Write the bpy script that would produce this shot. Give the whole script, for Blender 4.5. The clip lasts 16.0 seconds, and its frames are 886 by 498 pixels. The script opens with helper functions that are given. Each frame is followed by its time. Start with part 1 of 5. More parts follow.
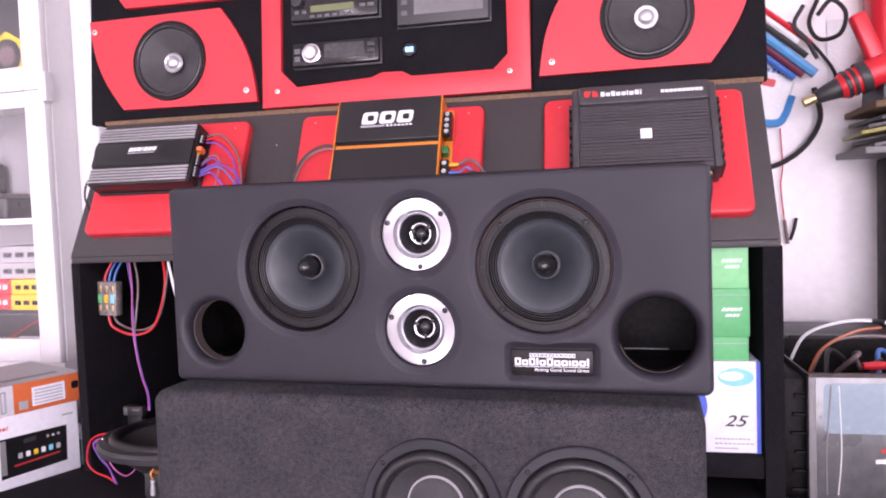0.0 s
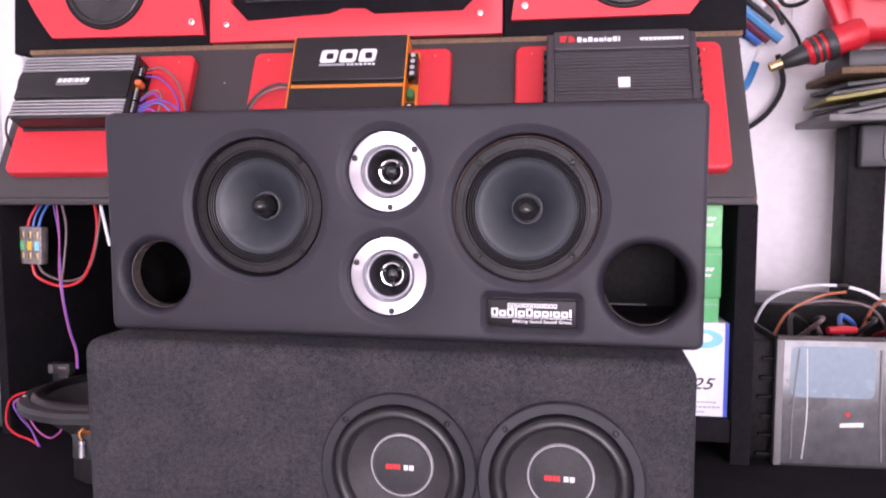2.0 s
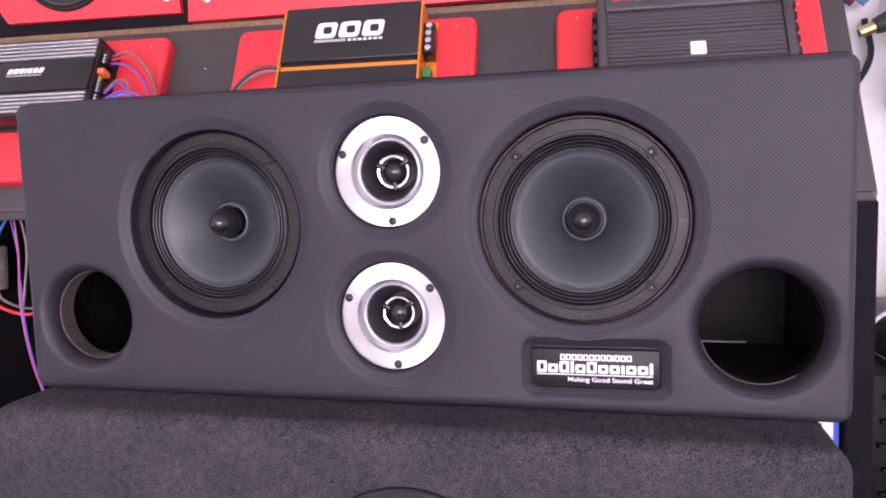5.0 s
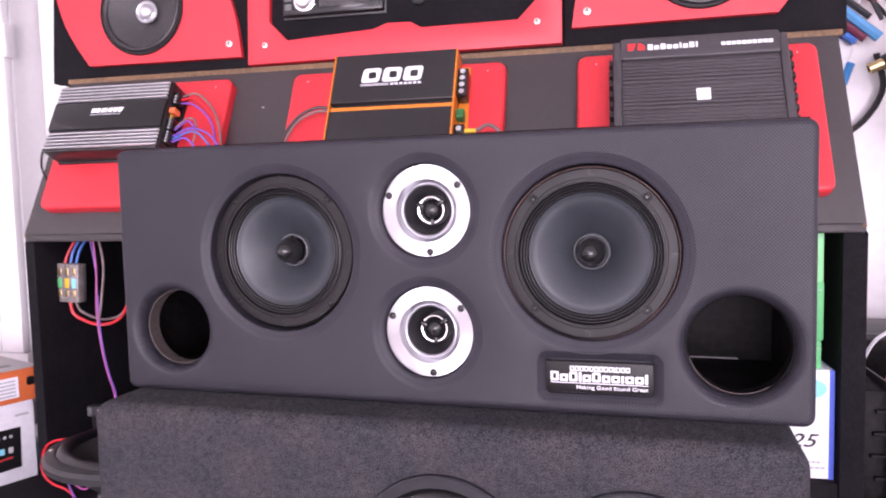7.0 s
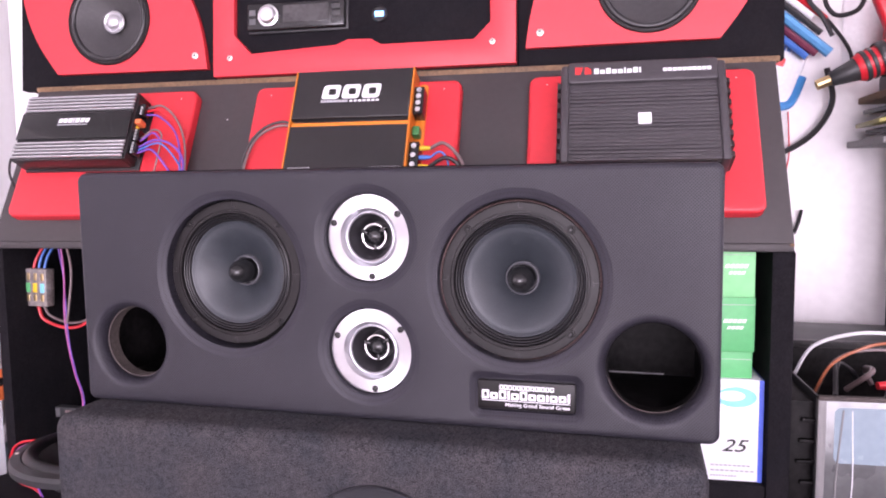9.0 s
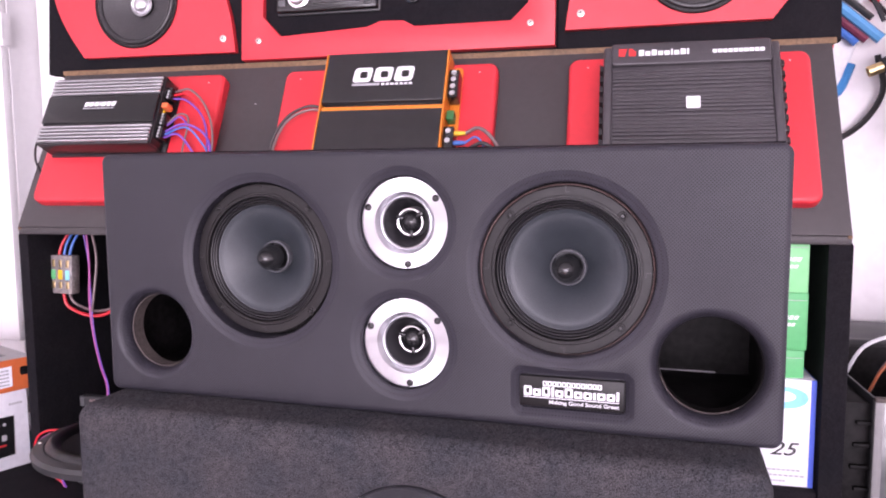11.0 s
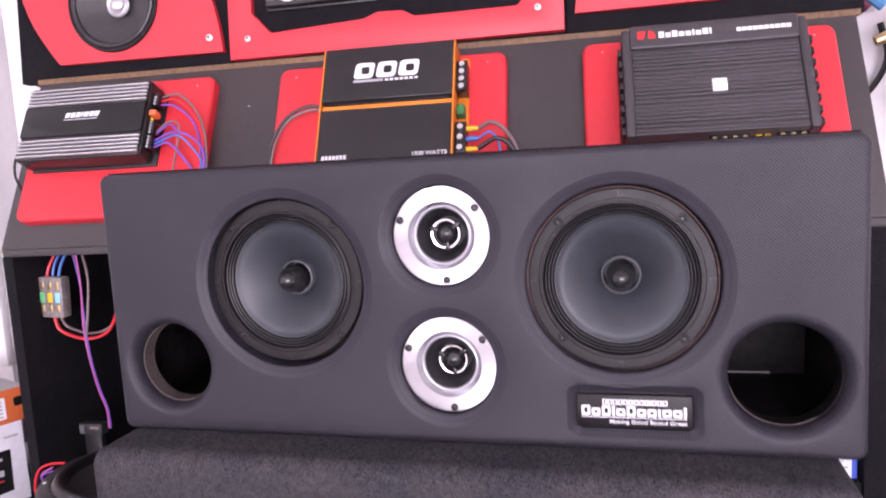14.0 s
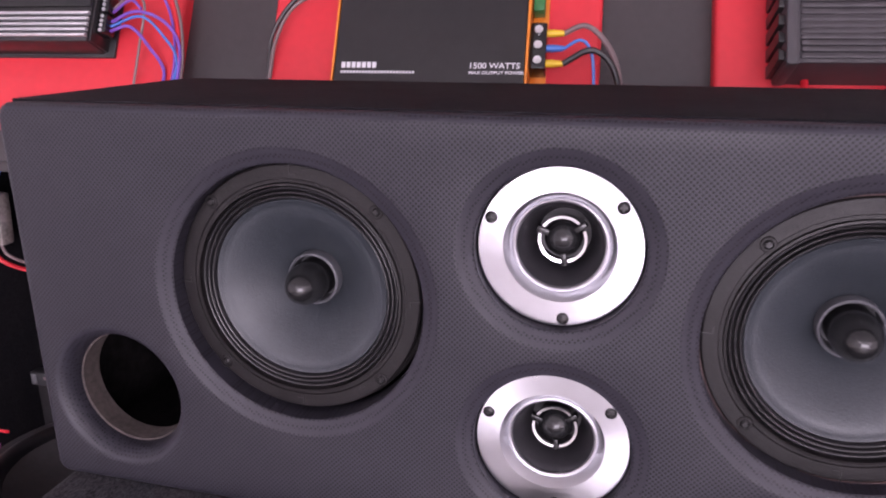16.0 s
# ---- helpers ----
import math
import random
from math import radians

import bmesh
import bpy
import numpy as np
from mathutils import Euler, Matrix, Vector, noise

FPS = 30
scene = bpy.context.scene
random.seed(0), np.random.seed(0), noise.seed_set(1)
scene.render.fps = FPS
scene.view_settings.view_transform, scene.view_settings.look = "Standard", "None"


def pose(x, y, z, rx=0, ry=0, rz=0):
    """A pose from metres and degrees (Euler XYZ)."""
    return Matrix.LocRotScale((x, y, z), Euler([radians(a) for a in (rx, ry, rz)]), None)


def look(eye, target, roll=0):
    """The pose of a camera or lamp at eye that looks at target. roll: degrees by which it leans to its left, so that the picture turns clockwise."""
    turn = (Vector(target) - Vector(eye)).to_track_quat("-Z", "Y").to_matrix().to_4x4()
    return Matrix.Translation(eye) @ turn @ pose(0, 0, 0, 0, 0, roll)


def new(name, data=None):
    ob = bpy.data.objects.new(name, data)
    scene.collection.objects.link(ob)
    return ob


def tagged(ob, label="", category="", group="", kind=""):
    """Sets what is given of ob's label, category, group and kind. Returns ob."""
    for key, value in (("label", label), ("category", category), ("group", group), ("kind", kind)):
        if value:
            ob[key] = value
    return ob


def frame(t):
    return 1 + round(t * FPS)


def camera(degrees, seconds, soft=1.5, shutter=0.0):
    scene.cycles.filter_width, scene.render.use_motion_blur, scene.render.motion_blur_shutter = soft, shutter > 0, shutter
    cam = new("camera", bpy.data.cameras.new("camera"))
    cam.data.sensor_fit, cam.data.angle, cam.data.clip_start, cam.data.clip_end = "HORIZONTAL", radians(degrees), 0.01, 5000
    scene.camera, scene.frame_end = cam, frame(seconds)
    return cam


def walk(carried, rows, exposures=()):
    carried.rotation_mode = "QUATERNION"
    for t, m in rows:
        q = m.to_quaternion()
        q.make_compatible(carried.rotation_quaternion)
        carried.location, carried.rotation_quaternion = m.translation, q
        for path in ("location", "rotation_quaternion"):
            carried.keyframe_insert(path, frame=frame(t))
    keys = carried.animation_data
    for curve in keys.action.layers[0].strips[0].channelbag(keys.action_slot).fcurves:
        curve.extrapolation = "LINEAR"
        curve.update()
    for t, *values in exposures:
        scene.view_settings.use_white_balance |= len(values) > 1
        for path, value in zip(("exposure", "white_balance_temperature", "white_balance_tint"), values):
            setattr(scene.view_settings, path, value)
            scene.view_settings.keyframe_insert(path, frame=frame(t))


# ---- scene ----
cam = camera(62.5, 16.0, 1.95, 0.5)
PATH = [
    (0, (0.294, -0.917, 1.33), (-0.253, 1.004, 1.225), -2.1),
    (0.5, (0.285, -0.924, 1.328), (-0.27, 0.995, 1.228), -1.0),
    (1, (0.269, -0.924, 1.319), (-0.31, 0.987, 1.214), -0.6),
    (1.5, (0.237, -0.853, 1.308), (-0.242, 1.085, 1.19), -0.4),
    (2, (0.233, -0.851, 1.285), (-0.152, 1.103, 1.107), -0.2),
    (2.5, (0.248, -0.818, 1.293), (-0.193, 1.116, 1.038), 0.0),
    (3, (0.292, -0.752, 1.308), (-0.261, 1.152, 1.041), -1.7),
    (3.5, (0.276, -0.688, 1.301), (-0.276, 1.218, 1.054), -1.9),
    (4, (0.216, -0.624, 1.294), (-0.27, 1.307, 1.102), -1.3),
    (4.2, (0.202, -0.604, 1.291), (-0.27, 1.33, 1.108), -1.7),
    (6.3, (0.191, -0.603, 1.309), (-0.301, 1.324, 1.106), -1.9),
    (6.5, (0.211, -0.64, 1.318), (-0.291, 1.286, 1.12), -2.4),
    (7, (0.226, -0.718, 1.317), (-0.337, 1.195, 1.166), -1.4),
    (7.5, (0.242, -0.733, 1.324), (-0.344, 1.174, 1.181), -1.3),
    (8, (0.255, -0.749, 1.353), (-0.334, 1.156, 1.206), -1.3),
    (8.5, (0.269, -0.759, 1.359), (-0.3, 1.152, 1.202), -0.2),
    (9, (0.285, -0.75, 1.362), (-0.235, 1.173, 1.174), -0.8),
    (9.5, (0.27, -0.739, 1.365), (-0.281, 1.174, 1.175), -0.3),
    (9.7, (0.264, -0.739, 1.354), (-0.308, 1.168, 1.163), -0.6),
    (11.8, (0.247, -0.687, 1.347), (-0.33, 1.215, 1.127), -0.4),
    (12, (0.241, -0.684, 1.346), (-0.32, 1.222, 1.114), -0.8),
    (12.5, (0.233, -0.686, 1.349), (-0.349, 1.212, 1.108), -0.4),
    (13, (0.229, -0.688, 1.352), (-0.359, 1.21, 1.12), -0.7),
    (13.5, (0.22, -0.679, 1.353), (-0.379, 1.211, 1.093), -2.4),
    (14, (0.179, -0.668, 1.375), (-0.339, 1.248, 1.125), -3.3),
    (14.5, (0.145, -0.589, 1.424), (-0.391, 1.286, 0.977), -0.4),
    (15, (0.085, -0.482, 1.447), (-0.427, 1.378, 0.918), -0.5),
    (15.5, (0.022, -0.373, 1.406), (-0.470, 1.479, 0.831), -0.4),
    (16, (0.034, -0.402, 1.423), (-0.455, 1.447, 0.837), -0.2),
]
EXPOSURES = [(0.0, -0.15, 6300, 33), (1.5, -0.20, 6300, 33), (3.5, -0.27, 6300, 33), (4.2, -0.20, 6300, 33), (6.5, 0.02, 6300, 33), (8.5, 0.07, 6300, 33), (12.5, 0.05, 6300, 33), (14.0, -0.02, 6300, 33), (14.5, -0.12, 6300, 33), (15.5, -0.36, 6300, 33), (16.0, -0.36, 6300, 33)]
walk(cam, [(t, look(eye, target, roll)) for t, eye, target, roll in PATH], EXPOSURES)

# ---- world and light ----
world = bpy.data.worlds.new("world")
scene.world = world
world.use_nodes = True
wn, wl = world.node_tree.nodes, world.node_tree.links
sky = wn.new("ShaderNodeTexSky")
sky.sky_type, sky.sun_disc = "NISHITA", False
sky.sun_elevation, sky.sun_rotation = radians(55), radians(150)
wl.new(sky.outputs[0], wn["Background"].inputs[0])
wn["Background"].inputs[1].default_value = 0.12

sun = new("sun", bpy.data.lights.new("sun", "SUN"))
sun.data.energy, sun.data.angle, sun.data.color = 3.0, radians(0.5), (1.0, 0.95, 0.88)
sun.matrix_basis = look((3.0, -5.0, 9.0), (0, 0, 0))

# daylight of the open shop front, behind the camera
door_light = new("shopfront_light", bpy.data.lights.new("shopfront_light", "AREA"))
door_light.data.shape, door_light.data.size, door_light.data.size_y = "RECTANGLE", 5.2, 2.6
door_light.data.energy, door_light.data.color = 610.0, (1.0, 0.97, 0.98)
door_light.matrix_basis = look((1.7, -7.35, 1.40), (1.7, 0, 1.40))

# two added fill lamps under the ceiling, for more light from above
for lx in (-0.9, 2.3):
    fill_lamp = new("fill_light", bpy.data.lights.new("fill_light", "AREA"))
    fill_lamp.data.shape, fill_lamp.data.size, fill_lamp.data.size_y = "RECTANGLE", 0.12, 1.2
    fill_lamp.data.energy, fill_lamp.data.color = 45.0, (1.0, 0.97, 1.0)
    fill_lamp.matrix_basis = pose(lx, -3.6, 2.755, 0, 0, 0)


# ---- materials ----
def mat(name, color, rough=0.5, metal=0.0, vary=0.12, scale=(6.0, 90.0), bump=0.15, bump_scale=400.0, dist=0.0006, coat=0.0):
    m = bpy.data.materials.new(name)
    m.use_nodes = True
    n, l = m.node_tree.nodes, m.node_tree.links
    b = n["Principled BSDF"]
    b.inputs["Roughness"].default_value, b.inputs["Metallic"].default_value = rough, metal
    b.inputs["Coat Weight"].default_value = coat
    tc = n.new("ShaderNodeTexCoord")
    big, small = n.new("ShaderNodeTexNoise"), n.new("ShaderNodeTexNoise")
    for node, s in ((big, scale[0]), (small, scale[1])):
        node.inputs["Scale"].default_value, node.inputs["Detail"].default_value = s, 5.0
        l.new(tc.outputs["Object"], node.inputs["Vector"])
    add = n.new("ShaderNodeMath")
    add.operation = "ADD"
    l.new(big.outputs["Fac"], add.inputs[0])
    l.new(small.outputs["Fac"], add.inputs[1])
    ramp = n.new("ShaderNodeMapRange")
    ramp.inputs["From Min"].default_value, ramp.inputs["From Max"].default_value = 0.7, 1.3
    l.new(add.outputs[0], ramp.inputs["Value"])
    mix = n.new("ShaderNodeMix")
    mix.data_type = "RGBA"
    mix.inputs[6].default_value = (*[max(0.0, c * (1 - vary)) for c in color], 1)
    mix.inputs[7].default_value = (*[min(1.0, c * (1 + vary)) for c in color], 1)
    l.new(ramp.outputs[0], mix.inputs[0])
    l.new(mix.outputs[2], b.inputs["Base Color"])
    rr = n.new("ShaderNodeMapRange")
    rr.inputs["From Min"].default_value, rr.inputs["From Max"].default_value = 0.3, 0.7
    rr.inputs["To Min"].default_value, rr.inputs["To Max"].default_value = max(0.02, rough * 0.85), min(1.0, rough * 1.15)
    l.new(big.outputs["Fac"], rr.inputs["Value"])
    l.new(rr.outputs[0], b.inputs["Roughness"])
    if bump:
        fine = n.new("ShaderNodeTexNoise")
        fine.inputs["Scale"].default_value, fine.inputs["Detail"].default_value = bump_scale, 3.0
        l.new(tc.outputs["Object"], fine.inputs["Vector"])
        bp = n.new("ShaderNodeBump")
        bp.inputs["Strength"].default_value, bp.inputs["Distance"].default_value = bump, dist
        l.new(fine.outputs["Fac"], bp.inputs["Height"])
        l.new(bp.outputs[0], b.inputs["Normal"])
    return m


def emissive(name, color, strength):
    m = mat(name, color, 0.3, bump=0)
    b = m.node_tree.nodes["Principled BSDF"]
    b.inputs["Emission Color"].default_value, b.inputs["Emission Strength"].default_value = (*color, 1), strength
    return m


def vinyl_mat():
    """Dark vinyl with a fine embossed grid of dimples."""
    m = mat("embossed_vinyl", (0.0212, 0.0200, 0.0268), 0.52, vary=0.10, scale=(4.0, 60.0), bump=0)
    n, l = m.node_tree.nodes, m.node_tree.links
    b = n["Principled BSDF"]
    b.inputs["Specular IOR Level"].default_value = 0.32
    tc = n.new("ShaderNodeTexCoord")
    mp = n.new("ShaderNodeMapping")
    mp.inputs["Rotation"].default_value = (0, 0, radians(45))
    l.new(tc.outputs["Object"], mp.inputs["Vector"])
    vo = n.new("ShaderNodeTexVoronoi")
    vo.inputs["Scale"].default_value, vo.inputs["Randomness"].default_value = 425.0, 0.03
    l.new(mp.outputs[0], vo.inputs["Vector"])
    pit = n.new("ShaderNodeMapRange")
    pit.inputs["From Min"].default_value, pit.inputs["From Max"].default_value = 0.15, 0.5
    l.new(vo.outputs["Distance"], pit.inputs["Value"])
    fine = n.new("ShaderNodeTexNoise")
    fine.inputs["Scale"].default_value, fine.inputs["Detail"].default_value = 900.0, 3.0
    l.new(tc.outputs["Object"], fine.inputs["Vector"])
    mixh = n.new("ShaderNodeMath")
    mixh.operation = "MULTIPLY_ADD"
    mixh.inputs[1].default_value = 0.25
    l.new(fine.outputs["Fac"], mixh.inputs[0])
    l.new(pit.outputs[0], mixh.inputs[2])
    bp = n.new("ShaderNodeBump")
    bp.inputs["Strength"].default_value, bp.inputs["Distance"].default_value = 0.20, 0.0004
    l.new(mixh.outputs[0], bp.inputs["Height"])
    l.new(bp.outputs[0], b.inputs["Normal"])
    # base colour is darker in the pits, lighter between them
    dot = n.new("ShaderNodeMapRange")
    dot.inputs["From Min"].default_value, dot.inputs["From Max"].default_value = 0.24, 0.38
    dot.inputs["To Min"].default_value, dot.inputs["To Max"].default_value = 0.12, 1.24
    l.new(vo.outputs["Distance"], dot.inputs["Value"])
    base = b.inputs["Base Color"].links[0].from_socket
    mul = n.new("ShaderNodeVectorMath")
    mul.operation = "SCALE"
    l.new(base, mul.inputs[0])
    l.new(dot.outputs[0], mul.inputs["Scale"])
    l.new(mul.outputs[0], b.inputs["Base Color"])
    return m


def carpet_mat(name, dark, light, scale=520.0, strength=0.9):
    """Felted speaker carpet: fibres of two greys with a matted relief."""
    m = mat(name, dark, 0.95, vary=0.1, bump=0)
    n, l = m.node_tree.nodes, m.node_tree.links
    b = n["Principled BSDF"]
    b.inputs["Specular IOR Level"].default_value = 0.15
    tc = n.new("ShaderNodeTexCoord")
    mp = n.new("ShaderNodeMapping")
    mp.inputs["Scale"].default_value = (1.0, 1.0, 0.6)
    l.new(tc.outputs["Object"], mp.inputs["Vector"])
    f = n.new("ShaderNodeTexNoise")
    f.inputs["Scale"].default_value, f.inputs["Detail"].default_value, f.inputs["Distortion"].default_value = scale, 3.0, 0.4
    g = n.new("ShaderNodeTexNoise")
    g.inputs["Scale"].default_value, g.inputs["Detail"].default_value, g.inputs["Roughness"].default_value = scale / 6, 6.0, 0.7
    for node in (f, g):
        l.new(mp.outputs[0], node.inputs["Vector"])
    s = n.new("ShaderNodeMath")
    s.operation = "ADD"
    weak = n.new("ShaderNodeMath")
    weak.operation = "MULTIPLY"
    weak.inputs[1].default_value = 0.5
    l.new(g.outputs["Fac"], weak.inputs[0])
    l.new(f.outputs["Fac"], s.inputs[0])
    l.new(weak.outputs[0], s.inputs[1])
    r = n.new("ShaderNodeMapRange")
    r.inputs["From Min"].default_value, r.inputs["From Max"].default_value = 0.55, 0.97
    l.new(s.outputs[0], r.inputs["Value"])
    mix = n.new("ShaderNodeMix")
    mix.data_type = "RGBA"
    mix.inputs[6].default_value, mix.inputs[7].default_value = (*dark, 1), (*light, 1)
    l.new(r.outputs[0], mix.inputs[0])
    # broad drift between a bluish and a brownish grey
    wide = n.new("ShaderNodeTexNoise")
    wide.inputs["Scale"].default_value, wide.inputs["Detail"].default_value, wide.inputs["Roughness"].default_value = 16.0, 6.0, 0.65
    l.new(tc.outputs["Object"], wide.inputs["Vector"])
    drift = n.new("ShaderNodeMapRange")
    drift.inputs["From Min"].default_value, drift.inputs["From Max"].default_value = 0.35, 0.65
    l.new(wide.outputs["Fac"], drift.inputs["Value"])
    tone = n.new("ShaderNodeMix")
    tone.data_type = "RGBA"
    tone.inputs[6].default_value, tone.inputs[7].default_value = (0.80, 0.83, 0.90, 1), (1.18, 1.10, 1.10, 1)
    l.new(drift.outputs[0], tone.inputs[0])
    tinted = n.new("ShaderNodeVectorMath")
    tinted.operation = "MULTIPLY"
    l.new(mix.outputs[2], tinted.inputs[0])
    l.new(tone.outputs[2], tinted.inputs[1])
    l.new(tinted.outputs[0], b.inputs["Base Color"])
    bp = n.new("ShaderNodeBump")
    bp.inputs["Strength"].default_value, bp.inputs["Distance"].default_value = strength, 0.0012
    l.new(s.outputs[0], bp.inputs["Height"])
    l.new(bp.outputs[0], b.inputs["Normal"])
    return m


def brushed_mat(name, color, rough=0.3):
    """Turned aluminium: fine circular tool marks round the object's own axis."""
    m = mat(name, color, rough, 1.0, vary=0.04, bump=0)
    n, l = m.node_tree.nodes, m.node_tree.links
    b = n["Principled BSDF"]
    tc = n.new("ShaderNodeTexCoord")
    ln = n.new("ShaderNodeVectorMath")
    ln.operation = "LENGTH"
    l.new(tc.outputs["Object"], ln.inputs[0])
    nz = n.new("ShaderNodeTexNoise")
    nz.noise_dimensions = "1D"
    nz.inputs["Scale"].default_value, nz.inputs["Detail"].default_value = 2600.0, 2.0
    l.new(ln.outputs["Value"], nz.inputs["W"])
    bp = n.new("ShaderNodeBump")
    bp.inputs["Strength"].default_value, bp.inputs["Distance"].default_value = 0.06, 0.0002
    l.new(nz.outputs["Fac"], bp.inputs["Height"])
    l.new(bp.outputs[0], b.inputs["Normal"])
    b.inputs["Anisotropic"].default_value = 0.92
    tg = n.new("ShaderNodeTangent")
    tg.axis = "Z"
    l.new(tg.outputs[0], b.inputs["Tangent"])
    return m


def weave_mat(name, color):
    """Coarse cloth: two crossed sets of threads."""
    m = mat(name, color, 0.5, vary=0.25, scale=(25, 200), bump=0)
    n, l = m.node_tree.nodes, m.node_tree.links
    tc = n.new("ShaderNodeTexCoord")
    waves = []
    for axis in ("X", "Y"):
        w = n.new("ShaderNodeTexWave")
        w.bands_direction = axis
        w.inputs["Scale"].default_value, w.inputs["Distortion"].default_value = 150.0, 1.5
        l.new(tc.outputs["Object"], w.inputs["Vector"])
        waves.append(w)
    top = n.new("ShaderNodeMath")
    top.operation = "MAXIMUM"
    for k, w in enumerate(waves):
        l.new(w.outputs["Fac"], top.inputs[k])
    bp = n.new("ShaderNodeBump")
    bp.inputs["Strength"].default_value, bp.inputs["Distance"].default_value = 0.6, 0.0006
    l.new(top.outputs[0], bp.inputs["Height"])
    l.new(bp.outputs[0], n["Principled BSDF"].inputs["Normal"])
    return m


def glass_mat(name, tint=(1, 1, 1), rough=0.02):
    m = mat(name, tint, rough, vary=0.0, bump=0)
    m.node_tree.nodes["Principled BSDF"].inputs["Transmission Weight"].default_value = 1.0
    return m


VINYL = vinyl_mat()
CARPET = carpet_mat("grey_carpet", (0.0090, 0.0088, 0.0100), (0.073, 0.072, 0.077), 820.0, 0.40)
BLACK_CARPET = carpet_mat("black_carpet", (0.0045, 0.004, 0.0052), (0.015, 0.014, 0.0165), 700.0, 0.4)
GREY_VINYL = mat("grey_leatherette", (0.042, 0.037, 0.038), 0.5, vary=0.12, bump=0.35, bump_scale=900)
RED_VINYL = mat("red_leatherette", (0.62, 0.030, 0.040), 0.45, vary=0.06, bump=0.25, bump_scale=800)
RED_BOARD = mat("red_board", (0.64, 0.034, 0.046), 0.5, vary=0.05, bump=0.15, bump_scale=600)
HORN = mat("satin_black_horn", (0.022, 0.021, 0.024), 0.36, vary=0.12, bump=0.1)
CAB_BACK = mat("grey_back_panel", (0.36, 0.35, 0.36), 0.7, vary=0.08, bump=0.1)
CONE = mat("pressed_cone", (0.0265, 0.0318, 0.0380), 0.46, vary=0.10, scale=(20, 300), bump=0.3, bump_scale=700)
WEAVE = weave_mat("woven_cap_cloth", (0.030, 0.029, 0.031))
DARK_CONE = mat("dark_cone", (0.040, 0.038, 0.040), 0.55, vary=0.22, scale=(14, 160), bump=0.4, bump_scale=600)
SURROUND = mat("soft_surround_rubber", (0.0170, 0.0162, 0.0178), 0.33, vary=0.15, bump=0.2)
RUBBER = mat("black_rubber", (0.011, 0.0105, 0.012), 0.32, vary=0.15, bump=0.2)
FLANGE = mat("black_stamped_flange", (0.0088, 0.0075, 0.0080), 0.46, vary=0.2, scale=(30, 250), bump=0.3)
FLANGE.node_tree.nodes["Principled BSDF"].inputs["Specular IOR Level"].default_value = 0.30
GLOSS_BLACK = mat("gloss_black", (0.012, 0.012, 0.013), 0.16, vary=0.1, bump=0)
BLACK_METAL = mat("black_anodised", (0.016, 0.015, 0.016), 0.34, vary=0.15, bump=0.2, bump_scale=1200, dist=0.0002)
HEATSINK = mat("dark_heatsink", (0.055, 0.050, 0.055), 0.45, 0.2, vary=0.12, bump=0.2, bump_scale=1000, dist=0.0002)
ALU = brushed_mat("turned_aluminium", (0.58, 0.58, 0.61), 0.30)
CHROME = mat("chrome", (0.85, 0.85, 0.87), 0.15, 1.0, vary=0.05, bump=0)
FIN = mat("bare_aluminium_fin", (0.62, 0.62, 0.64), 0.35, 0.8, vary=0.1, bump=0.1)
SCREW = mat("black_screw", (0.022, 0.021, 0.022), 0.35, 0.6, vary=0.2, bump=0)
SILVER_SCREW = mat("zinc_screw", (0.75, 0.72, 0.66), 0.35, 0.8, vary=0.1, bump=0)
ORANGE = mat("orange_metal", (0.74, 0.23, 0.025), 0.38, 0.2, vary=0.08, bump=0.1)
WHITE_INK = mat("white_print", (0.74, 0.74, 0.77), 0.5, vary=0.03, bump=0)
GREY_INK = mat("grey_print", (0.42, 0.42, 0.44), 0.5, vary=0.05, bump=0)
RED_INK = mat("red_print", (0.60, 0.03, 0.03), 0.5, vary=0.05, bump=0)
WOOD = mat("raw_plywood_edge", (0.16, 0.095, 0.05), 0.75, vary=0.4, scale=(15, 200), bump=0.4)
MDF = mat("raw_fibreboard", (0.070, 0.056, 0.052), 0.85, vary=0.35, scale=(40, 250), bump=0.6, bump_scale=300)
# stained board; shade of the hollows is put into its near-black colour
CAVITY = mat("stained_shaded_board", (0.0085, 0.0076, 0.0078), 0.55, vary=0.9, scale=(26, 110), bump=0.3)
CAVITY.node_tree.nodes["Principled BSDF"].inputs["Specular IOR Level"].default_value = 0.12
WORN_RIM = mat("frayed_cut_edge", (0.105, 0.066, 0.062), 0.7, vary=0.6, scale=(60, 260), bump=0.6, bump_scale=500)
SATIN_FRAME = mat("satin_slate_frame", (0.0145, 0.0148, 0.0190), 0.42, vary=0.1, bump=0.15)
COLLAR = mat("grey_collar", (0.085, 0.086, 0.095), 0.42, vary=0.1, bump=0.1)
MILKY = mat("milky_plastic", (0.52, 0.46, 0.44), 0.22, vary=0.3, scale=(60, 240), bump=0.5, bump_scale=160, dist=0.002)
MILKY.node_tree.nodes["Principled BSDF"].inputs["Transmission Weight"].default_value = 0.55
WALL_PAINT = mat("white_wall_paint", (0.91, 0.885, 0.89), 0.7, vary=0.05, scale=(1.5, 40), bump=0.2, bump_scale=120, dist=0.001)
FRAME_PAINT = mat("white_frame_paint", (0.80, 0.785, 0.79), 0.4, vary=0.03, scale=(3, 60), bump=0.1)
TILE = mat("floor_tile", (0.42, 0.40, 0.38), 0.35, vary=0.15, scale=(2, 30), bump=0.1)
CEILING = mat("ceiling_paint", (0.86, 0.85, 0.85), 0.8, vary=0.04, bump=0.2)
ASPHALT = mat("asphalt", (0.12, 0.12, 0.12), 0.9, vary=0.3, scale=(1, 60), bump=0.5, bump_scale=200)
